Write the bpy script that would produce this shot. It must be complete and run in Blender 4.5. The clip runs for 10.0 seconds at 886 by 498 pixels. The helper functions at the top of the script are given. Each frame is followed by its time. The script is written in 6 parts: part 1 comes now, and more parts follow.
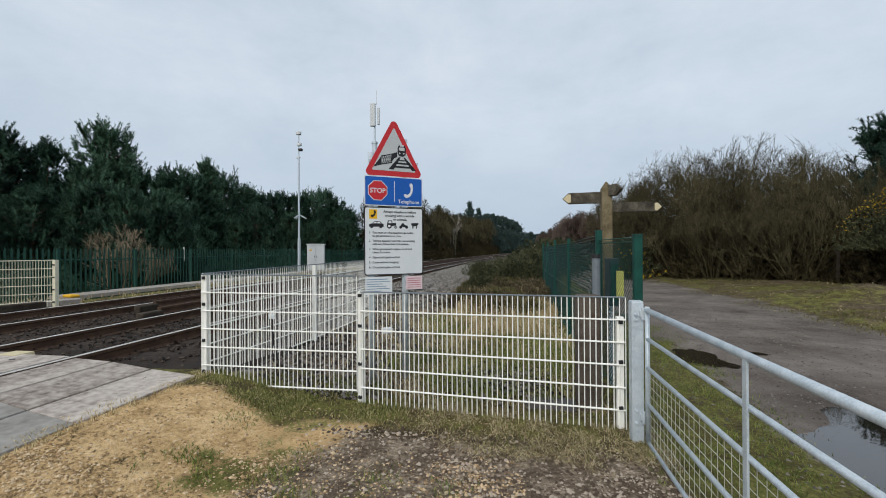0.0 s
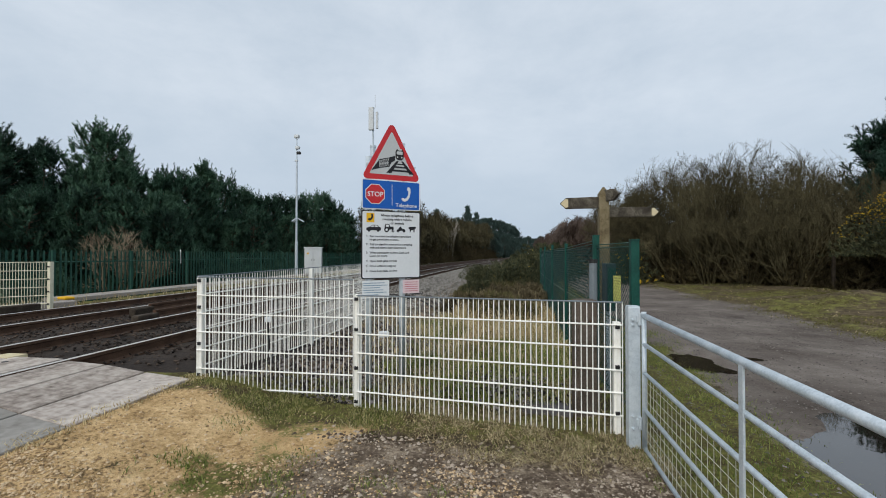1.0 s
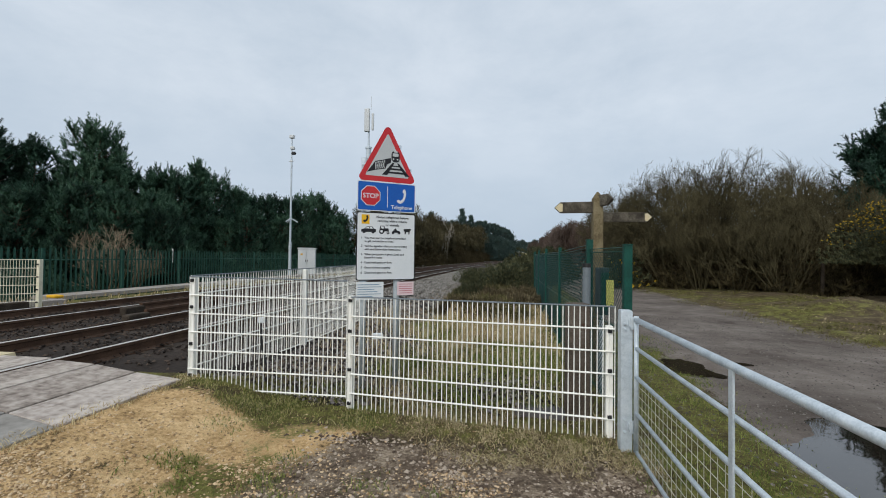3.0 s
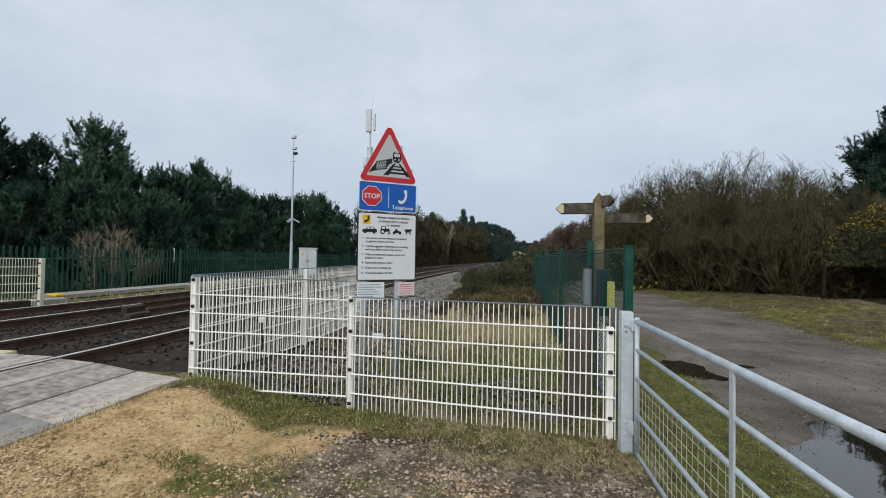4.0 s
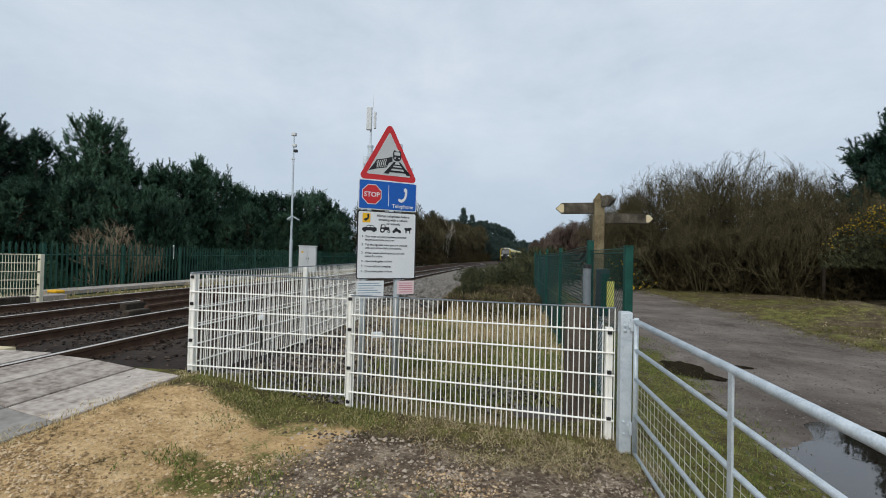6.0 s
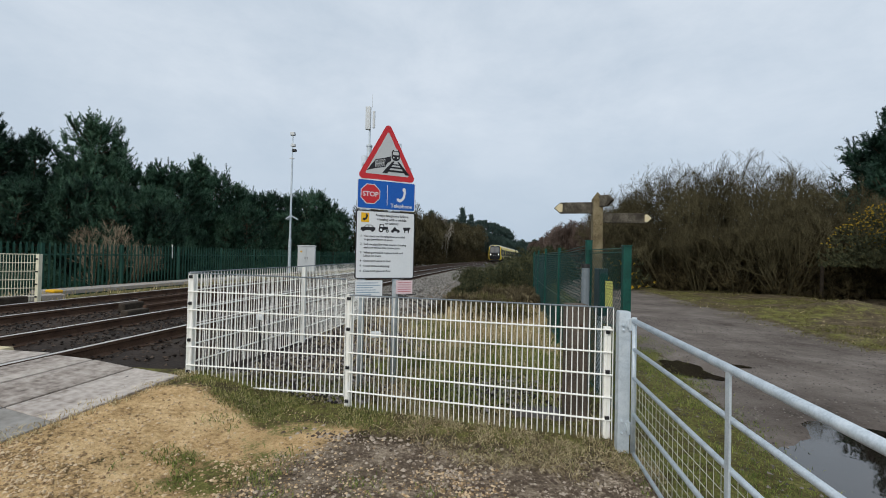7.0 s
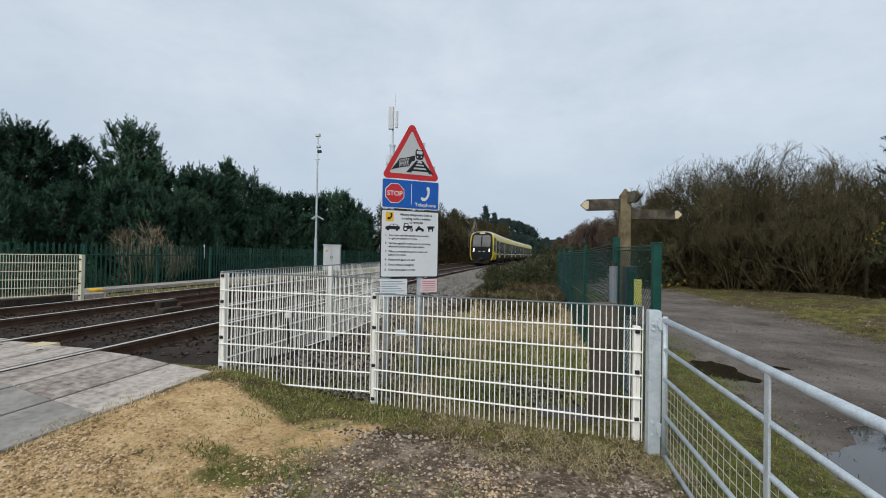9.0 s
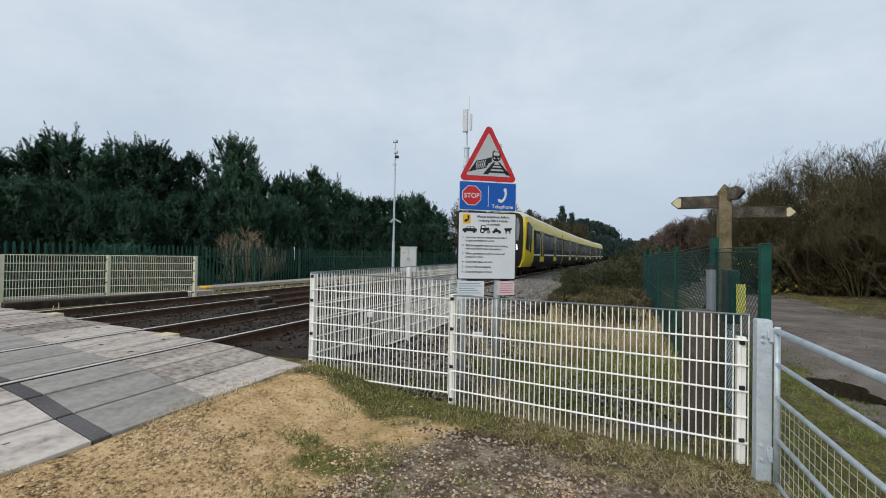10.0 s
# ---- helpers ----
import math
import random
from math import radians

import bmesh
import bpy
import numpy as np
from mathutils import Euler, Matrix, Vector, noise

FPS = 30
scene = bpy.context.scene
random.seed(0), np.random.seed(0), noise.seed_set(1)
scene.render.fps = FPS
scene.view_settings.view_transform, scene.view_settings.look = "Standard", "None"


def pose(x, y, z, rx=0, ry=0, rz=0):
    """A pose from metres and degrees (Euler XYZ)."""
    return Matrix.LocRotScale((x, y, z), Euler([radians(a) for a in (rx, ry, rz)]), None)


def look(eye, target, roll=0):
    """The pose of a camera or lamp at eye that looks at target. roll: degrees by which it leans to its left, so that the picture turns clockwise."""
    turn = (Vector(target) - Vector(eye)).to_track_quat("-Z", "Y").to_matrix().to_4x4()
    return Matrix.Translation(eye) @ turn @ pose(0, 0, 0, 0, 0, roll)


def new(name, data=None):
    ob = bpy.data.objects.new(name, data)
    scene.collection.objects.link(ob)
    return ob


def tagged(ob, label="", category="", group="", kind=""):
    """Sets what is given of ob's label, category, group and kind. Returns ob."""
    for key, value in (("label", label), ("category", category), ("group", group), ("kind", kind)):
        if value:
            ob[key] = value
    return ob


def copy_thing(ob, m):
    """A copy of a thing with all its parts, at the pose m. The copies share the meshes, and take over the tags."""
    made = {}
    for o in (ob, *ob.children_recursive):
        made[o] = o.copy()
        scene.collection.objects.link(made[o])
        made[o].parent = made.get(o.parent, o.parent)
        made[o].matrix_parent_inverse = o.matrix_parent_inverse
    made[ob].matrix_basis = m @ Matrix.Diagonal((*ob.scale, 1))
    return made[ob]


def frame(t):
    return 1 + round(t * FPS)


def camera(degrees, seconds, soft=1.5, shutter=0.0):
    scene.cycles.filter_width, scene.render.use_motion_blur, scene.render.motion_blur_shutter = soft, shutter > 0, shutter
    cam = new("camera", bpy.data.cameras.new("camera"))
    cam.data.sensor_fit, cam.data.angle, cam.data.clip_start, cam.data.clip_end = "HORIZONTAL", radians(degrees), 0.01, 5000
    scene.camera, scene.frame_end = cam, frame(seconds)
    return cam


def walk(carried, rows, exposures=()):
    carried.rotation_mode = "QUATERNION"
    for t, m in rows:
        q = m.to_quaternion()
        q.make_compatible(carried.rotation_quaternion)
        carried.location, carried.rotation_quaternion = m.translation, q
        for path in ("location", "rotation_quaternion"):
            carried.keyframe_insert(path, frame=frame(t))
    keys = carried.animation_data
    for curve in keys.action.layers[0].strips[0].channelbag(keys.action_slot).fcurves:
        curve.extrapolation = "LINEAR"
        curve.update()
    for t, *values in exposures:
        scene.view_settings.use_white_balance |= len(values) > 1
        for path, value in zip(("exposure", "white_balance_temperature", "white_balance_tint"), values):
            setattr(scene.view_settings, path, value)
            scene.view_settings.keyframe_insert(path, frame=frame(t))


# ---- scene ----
cam = camera(93.13, 10.0, soft=1.0)
PATH = [
    (0.0, pose(-0.001, 0.003, 1.601, 90.17, 0.33, 8.81)),
    (0.5, pose(0.003, 0.009, 1.600, 90.44, 0.23, 8.71)),
    (1.0, pose(0.003, 0.008, 1.601, 90.71, -0.00, 8.49)),
    (1.5, pose(0.003, 0.006, 1.602, 90.93, -0.31, 8.22)),
    (2.0, pose(0.004, 0.004, 1.600, 91.03, -0.47, 7.95)),
    (2.5, pose(-0.002, -0.001, 1.602, 91.03, -0.58, 7.74)),
    (4.0, pose(-0.001, -0.004, 1.600, 91.13, -0.95, 7.82)),
    (4.5, pose(0.000, -0.000, 1.600, 91.15, -1.10, 7.90)),
    (5.0, pose(0.001, 0.004, 1.599, 91.10, -1.23, 7.95)),
    (5.5, pose(-0.001, 0.001, 1.603, 91.01, -1.30, 7.88)),
    (7.0, pose(0.005, 0.000, 1.604, 90.89, -1.31, 7.66)),
    (7.5, pose(0.006, -0.003, 1.604, 90.87, -1.31, 7.76)),
    (8.0, pose(0.003, -0.003, 1.604, 90.80, -1.22, 8.12)),
    (8.5, pose(0.000, 0.002, 1.606, 90.69, -1.13, 8.95)),
    (9.0, pose(-0.008, 0.001, 1.604, 90.63, -1.01, 10.83)),
    (9.5, pose(-0.022, 0.003, 1.605, 90.62, -0.96, 14.78)),
    (9.6, pose(-0.026, 0.002, 1.605, 90.63, -0.97, 15.68)),
    (9.7, pose(-0.031, 0.001, 1.606, 90.64, -0.98, 16.52)),
    (9.8, pose(-0.036, 0.0, 1.606, 90.66, -1.0, 17.79)),
    (9.9, pose(-0.041, -0.001, 1.607, 90.67, -1.01, 19.4)),
    (10.0, pose(-0.047, -0.002, 1.607, 90.69, -1.03, 20.89)),
]
walk(cam, PATH)

# ---- world and light: an overcast winter day ----
world = bpy.data.worlds.new("overcast_sky")
scene.world = world
world.use_nodes = True
wn, wl = world.node_tree.nodes, world.node_tree.links
bg = wn["Background"]
sky = wn.new("ShaderNodeTexSky")
sky.sky_type, sky.sun_disc = "NISHITA", False
sky.sun_elevation, sky.sun_rotation = radians(32), radians(200)
tc = wn.new("ShaderNodeTexCoord")
mp = wn.new("ShaderNodeMapping")
mp.inputs["Scale"].default_value = (1.0, 1.0, 2.0)
wl.new(tc.outputs["Generated"], mp.inputs["Vector"])
cl = wn.new("ShaderNodeTexNoise")
cl.inputs["Scale"].default_value, cl.inputs["Detail"].default_value, cl.inputs["Roughness"].default_value = 3.4, 7, 0.62
cl.inputs["Distortion"].default_value = 0.15
wl.new(mp.outputs["Vector"], cl.inputs["Vector"])
rp = wn.new("ShaderNodeValToRGB")
rp.color_ramp.elements[0].position, rp.color_ramp.elements[0].color = 0.34, (4.85, 5.6, 6.45, 1)
rp.color_ramp.elements[1].position, rp.color_ramp.elements[1].color = 0.66, (5.85, 6.5, 7.25, 1)
wl.new(cl.outputs["Fac"], rp.inputs["Fac"])
mx = wn.new("ShaderNodeMix")
mx.data_type = "RGBA"
mx.inputs["Factor"].default_value = 0.93
wl.new(sky.outputs["Color"], mx.inputs["A"])
wl.new(rp.outputs["Color"], mx.inputs["B"])
sx, mr, fade = wn.new("ShaderNodeSeparateXYZ"), wn.new("ShaderNodeMapRange"), wn.new("ShaderNodeMix")
wl.new(tc.outputs["Generated"], sx.inputs["Vector"])
wl.new(sx.outputs["Z"], mr.inputs["Value"])
mr.inputs["From Min"].default_value, mr.inputs["From Max"].default_value = 0.0, 0.32
fade.data_type = "RGBA"
wl.new(mr.outputs["Result"], fade.inputs["Factor"])
fade.inputs["A"].default_value = (4.0, 4.85, 5.85, 1)
wl.new(mx.outputs["Result"], fade.inputs["B"])
wl.new(fade.outputs["Result"], bg.inputs["Color"])
bg.inputs["Strength"].default_value = 0.118
sun = new("sun", bpy.data.lights.new("sun", "SUN"))
sun.data.energy, sun.data.angle, sun.data.color = 1.9, radians(35), (1.0, 0.96, 0.9)
sun.matrix_world = look((0, 0, 21), (8, 24, 0))

# ---- materials ----
def material(name, colours, rough=0.8, metal=0.0, scale=8.0, fine=90.0, bump=0.2, per_object=0.0, spec=0.3, island=0.0, stretch=None):
    """A surface with two scales of colour variation and a fine relief."""
    m = bpy.data.materials.new(name)
    m.use_nodes = True
    n, l = m.node_tree.nodes, m.node_tree.links
    b = n["Principled BSDF"]
    b.inputs["Roughness"].default_value, b.inputs["Metallic"].default_value = rough, metal
    b.inputs["Specular IOR Level"].default_value = spec
    co = n.new("ShaderNodeTexCoord")
    big, small = n.new("ShaderNodeTexNoise"), n.new("ShaderNodeTexNoise")
    for t, s in ((big, scale), (small, fine)):
        t.inputs["Scale"].default_value, t.inputs["Detail"].default_value = s, 5
        l.new(co.outputs["Object"], t.inputs["Vector"])
    if stretch:
        mp = n.new("ShaderNodeMapping")
        mp.inputs["Scale"].default_value = stretch
        l.new(co.outputs["Object"], mp.inputs["Vector"])
        l.new(mp.outputs["Vector"], big.inputs["Vector"])
    mix = n.new("ShaderNodeMix")
    mix.inputs["Factor"].default_value = 0.45
    l.new(big.outputs["Fac"], mix.inputs["A"])
    l.new(small.outputs["Fac"], mix.inputs["B"])
    value = mix.outputs["Result"]
    for amount, node, out in ((per_object, "ShaderNodeObjectInfo", "Random"), (island, "ShaderNodeNewGeometry", "Random Per Island")):
        if amount:
            r, a, c = n.new(node), n.new("ShaderNodeMath"), n.new("ShaderNodeMath")
            a.operation, c.operation = "MULTIPLY_ADD", "ADD"
            l.new(r.outputs[out], a.inputs[0])
            a.inputs[1].default_value, a.inputs[2].default_value = amount, -amount / 2
            l.new(a.outputs[0], c.inputs[0])
            l.new(value, c.inputs[1])
            value = c.outputs[0]
    ramp = n.new("ShaderNodeValToRGB")
    while len(ramp.color_ramp.elements) < len(colours):
        ramp.color_ramp.elements.new(0.5)
    for i, (e, c) in enumerate(zip(ramp.color_ramp.elements, colours)):
        e.position = 0.32 + 0.36 * i / max(1, len(colours) - 1)
        e.color = (*c, 1)
    l.new(value, ramp.inputs["Fac"])
    l.new(ramp.outputs["Color"], b.inputs["Base Color"])
    if bump:
        bp = n.new("ShaderNodeBump")
        bp.inputs["Strength"].default_value, bp.inputs["Distance"].default_value = bump, 0.01
        l.new(small.outputs["Fac"], bp.inputs["Height"])
        l.new(bp.outputs["Normal"], b.inputs["Normal"])
    return m


M_white = material("white_powder_coat", [(0.80, 0.78, 0.70), (0.90, 0.89, 0.83), (0.92, 0.91, 0.87)], 0.45, 0, 5, 60, 0.05)
M_cream_coat = material("cream_powder_coat", [(0.60, 0.56, 0.40), (0.74, 0.70, 0.53), (0.80, 0.76, 0.6)], 0.5, 0, 5, 60, 0.05)
M_stump = material("old_brown_timber", [(0.045, 0.034, 0.026), (0.095, 0.075, 0.058), (0.16, 0.13, 0.105)], 0.95, 0, 6, 60, 0.6)
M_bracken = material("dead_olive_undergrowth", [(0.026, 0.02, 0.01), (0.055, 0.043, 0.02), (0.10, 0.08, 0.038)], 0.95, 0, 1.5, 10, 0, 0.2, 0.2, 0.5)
M_black = material("black_plastic", [(0.015, 0.015, 0.016), (0.03, 0.03, 0.03)], 0.5)
M_galv = material("galvanised_steel", [(0.42, 0.48, 0.52), (0.56, 0.62, 0.66), (0.68, 0.73, 0.76)], 0.5, 0.35, 14, 120, 0.05)
M_wire = material("galvanised_wire", [(0.46, 0.45, 0.39), (0.68, 0.66, 0.57)], 0.5, 0.2, 20, 90, 0.05)
M_green = material("green_powder_coat", [(0.002, 0.034, 0.026), (0.004, 0.058, 0.042), (0.007, 0.075, 0.055)], 0.5, 0, 6, 60, 0.05)
M_dull = material("dull_grey_steel", [(0.14, 0.165, 0.18), (0.21, 0.24, 0.26)], 0.55, 0.1)
M_green_wire = material("green_coated_wire", [(0.004, 0.03, 0.026), (0.01, 0.06, 0.05)], 0.45, 0, 6, 60, 0.0)
M_green_dark = material("weathered_green_paint", [(0.008, 0.045, 0.032), (0.016, 0.075, 0.052), (0.03, 0.085, 0.06)], 0.7, 0, 1.2, 30, 0.1, 0.25)
M_wood_old = material("weathered_oak", [(0.08, 0.06, 0.03), (0.17, 0.135, 0.075), (0.25, 0.21, 0.13)], 0.9, 0, 7, 70, 0.5)
M_wood_grey = material("grey_weathered_board", [(0.022, 0.018, 0.013), (0.065, 0.055, 0.041), (0.17, 0.155, 0.12)], 0.9, 0, 9, 80, 0.5)
M_wood_dark = material("creosoted_timber", [(0.018, 0.014, 0.010), (0.045, 0.034, 0.024), (0.075, 0.06, 0.045)], 0.95, 0, 6, 60, 0.6)
M_cream = material("cream_paint", [(0.50, 0.42, 0.25), (0.66, 0.57, 0.37)], 0.7, 0, 20, 90, 0.1)
M_sign_white = material("white_reflective_sheet", [(0.66, 0.69, 0.70), (0.74, 0.76, 0.77)], 0.4, 0, 3, 40, 0.0)
M_sign_grey = material("grey_reflective_sheet", [(0.46, 0.48, 0.48), (0.54, 0.56, 0.56)], 0.4, 0, 3, 40, 0.0)
M_sign_red = material("red_reflective_sheet", [(0.50, 0.022, 0.03), (0.58, 0.035, 0.04)], 0.4, 0, 3, 40, 0.0)
M_sign_blue = material("blue_reflective_sheet", [(0.008, 0.09, 0.40), (0.012, 0.12, 0.48)], 0.4, 0, 3, 40, 0.0)
M_sign_black = material("black_print", [(0.012, 0.013, 0.016), (0.022, 0.022, 0.025)], 0.5, 0, 3, 40, 0.0)
M_sign_pink = material("pale_pink_notice", [(0.68, 0.52, 0.54), (0.76, 0.62, 0.63)], 0.5, 0, 6, 40, 0.0)
M_sign_yellow = material("yellow_sheet", [(0.75, 0.40, 0.01), (0.82, 0.50, 0.02)], 0.4, 0, 3, 40, 0.0)
M_print_blue = material("faded_print", [(0.16, 0.26, 0.36), (0.2, 0.3, 0.4)], 0.6, 0, 3, 40, 0.0)
M_print_red = material("faded_red_print", [(0.45, 0.1, 0.13), (0.5, 0.14, 0.16)], 0.6, 0, 3, 40, 0.0)
M_rail_top = material("polished_rail_steel", [(0.55, 0.50, 0.45), (0.80, 0.77, 0.73)], 0.4, 0.4, 6, 60, 0.05)
M_rail_rust = material("rusty_rail_steel", [(0.045, 0.026, 0.017), (0.085, 0.048, 0.03), (0.12, 0.07, 0.045)], 0.9, 0, 5, 80, 0.3)
M_sleeper = material("oily_sleeper", [(0.018, 0.014, 0.011), (0.038, 0.029, 0.022), (0.07, 0.056, 0.044)], 0.95, 0, 4, 60, 0.4, 0.3)
M_ballast = material("dirty_ballast", [(0.012, 0.009, 0.007), (0.028, 0.02, 0.015), (0.055, 0.04, 0.03)], 0.95, 0, 1.2, 22, 0.8)
M_stone_brown = material("iron_stained_stones", [(0.013, 0.0095, 0.007), (0.034, 0.024, 0.018), (0.085, 0.062, 0.047)], 0.95, 0, 5, 60, 0.3, 0, 0.3, 0.6)
M_stone_grey = material("grey_ballast_stones", [(0.095, 0.088, 0.077), (0.185, 0.172, 0.153), (0.29, 0.275, 0.25)], 0.95, 0, 5, 60, 0.3, 0, 0.3, 0.5)
M_pebble = material("pale_pebbles", [(0.075, 0.052, 0.036), (0.15, 0.112, 0.08), (0.40, 0.335, 0.265)], 0.85, 0, 5, 60, 0.2, 0, 0.3, 0.95)
M_deck = material("worn_concrete_panel", [(0.17, 0.138, 0.113), (0.38, 0.33, 0.29), (0.52, 0.465, 0.415), (0.60, 0.54, 0.48)], 0.85, 0, 1.0, 16, 0.2, 0.14, 0.2, 0, (5.5, 0.4, 1.0))
M_deck_oily = material("oil_stained_panel", [(0.085, 0.067, 0.054), (0.25, 0.21, 0.18), (0.41, 0.36, 0.315), (0.54, 0.48, 0.425)], 0.85, 0, 1.0, 16, 0.2, 0.14, 0.2, 0, (5.0, 0.4, 1.0))
M_deck_dark = material("rubber_crossing_panel", [(0.19, 0.175, 0.155), (0.285, 0.268, 0.243), (0.37, 0.35, 0.32)], 0.8, 0, 1.0, 16, 0.15, 0.08, 0.2, 0, (4.5, 0.4, 1.0))
M_concrete = material("pale_concrete", [(0.22, 0.19, 0.165), (0.34, 0.31, 0.28), (0.43, 0.40, 0.37)], 0.9, 0, 2, 40, 0.3)
M_asphalt = material("old_asphalt", [(0.065, 0.06, 0.062), (0.10, 0.093, 0.094), (0.14, 0.13, 0.128)], 0.85, 0, 1.1, 55, 0.6)
M_cabinet = material("light_grey_cabinet_paint", [(0.55, 0.57, 0.57), (0.64, 0.66, 0.66)], 0.5, 0, 2, 40, 0.03)
M_yellow = material("yellow_paint", [(0.70, 0.36, 0.01), (0.80, 0.46, 0.02)], 0.6, 0, 8, 60, 0.1)
M_cable = material("black_cable_sheath", [(0.012, 0.012, 0.012), (0.03, 0.03, 0.03)], 0.7)
M_bark = material("pine_bark", [(0.05, 0.035, 0.025), (0.11, 0.08, 0.055), (0.16, 0.12, 0.09)], 0.95, 0, 6, 40, 0.6)
M_twig = material("bare_brown_twigs", [(0.032, 0.027, 0.013), (0.066, 0.056, 0.028), (0.118, 0.102, 0.055)], 0.95, 0, 0.5, 8, 0, 0.2, 0.2, 0.4)
M_twig_red = material("reddish_bare_twigs", [(0.055, 0.037, 0.029), (0.10, 0.07, 0.056), (0.15, 0.115, 0.095)], 0.95, 0, 0.5, 8, 0, 0.2, 0.2, 0.4)
M_twig_pale = material("pale_bare_twigs", [(0.16, 0.125, 0.085), (0.29, 0.23, 0.155), (0.42, 0.35, 0.245)], 0.95, 0, 0.5, 8, 0, 0.2, 0.2, 0.4)
M_birch = material("pale_birch_bark", [(0.2, 0.17, 0.13), (0.42, 0.39, 0.34)], 0.9, 0, 4, 30, 0.3)
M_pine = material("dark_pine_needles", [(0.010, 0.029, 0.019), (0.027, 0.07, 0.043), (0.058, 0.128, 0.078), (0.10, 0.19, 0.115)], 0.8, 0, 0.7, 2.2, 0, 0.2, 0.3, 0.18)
# aerial haze is mixed into this colour: paler, bluer needles for the far trees
M_pine_hazed = material("haze_tinted_conifers", [(0.028, 0.052, 0.048), (0.046, 0.08, 0.07), (0.066, 0.105, 0.09)], 0.8, 0, 0.2, 3, 0, 0.25, 0.3, 0.45)
M_gorse = material("gorse_foliage", [(0.024, 0.03, 0.015), (0.052, 0.06, 0.028), (0.12, 0.12, 0.055)], 0.8, 0, 0.8, 8, 0, 0.2, 0.3, 0.5)
M_gorse_bloom = material("yellow_gorse_bloom", [(0.30, 0.19, 0.01), (0.50, 0.33, 0.015), (0.6, 0.42, 0.03)], 0.8, 0, 0.8, 8, 0, 0, 0.3, 0.5)
M_heather = material("dead_heather", [(0.045, 0.036, 0.021), (0.10, 0.08, 0.045), (0.17, 0.14, 0.078)], 0.95, 0, 1.5, 10, 0, 0.2, 0.2, 0.5)
M_moor = material("moor_greens", [(0.04, 0.035, 0.016), (0.085, 0.077, 0.03), (0.14, 0.13, 0.05)], 0.9, 0, 1.5, 10, 0, 0.2, 0.2, 0.5)
M_turf = material("tired_winter_turf", [(0.09, 0.105, 0.028), (0.185, 0.205, 0.058), (0.36, 0.33, 0.135)], 0.9, 0, 1.2, 6, 0, 0, 0.2, 0.7)
M_stalk = material("brown_dead_stalks", [(0.13, 0.095, 0.05), (0.28, 0.22, 0.12), (0.50, 0.42, 0.25)], 0.95, 0, 1.2, 6, 0, 0, 0.2, 0.7)
M_verge = material("mossy_verge_grass", [(0.05, 0.047, 0.014), (0.105, 0.10, 0.027), (0.18, 0.165, 0.055)], 0.9, 0, 0.8, 6, 0, 0, 0.2, 0.35)
M_straw = material("dry_straw_grass", [(0.28, 0.21, 0.10), (0.46, 0.36, 0.19), (0.62, 0.52, 0.31)], 0.9, 0, 1.2, 6, 0, 0, 0.2, 0.6)
M_grass = material("short_green_grass", [(0.065, 0.09, 0.02), (0.125, 0.165, 0.035), (0.23, 0.25, 0.07)], 0.85, 0, 1.2, 6, 0, 0, 0.2, 0.6)


def water_material():
    m = bpy.data.materials.new("puddle_water")
    m.use_nodes = True
    n, l = m.node_tree.nodes, m.node_tree.links
    b = n["Principled BSDF"]
    b.inputs["Base Color"].default_value = (0.018, 0.014, 0.011, 1)
    b.inputs["Roughness"].default_value, b.inputs["IOR"].default_value = 0.03, 1.6
    b.inputs["Specular IOR Level"].default_value = 0.9
    w, bp = n.new("ShaderNodeTexNoise"), n.new("ShaderNodeBump")
    w.inputs["Scale"].default_value = 12
    bp.inputs["Strength"].default_value, bp.inputs["Distance"].default_value = 0.09, 0.01
    l.new(w.outputs["Fac"], bp.inputs["Height"])
    l.new(bp.outputs["Normal"], b.inputs["Normal"])
    return m


M_water = water_material()


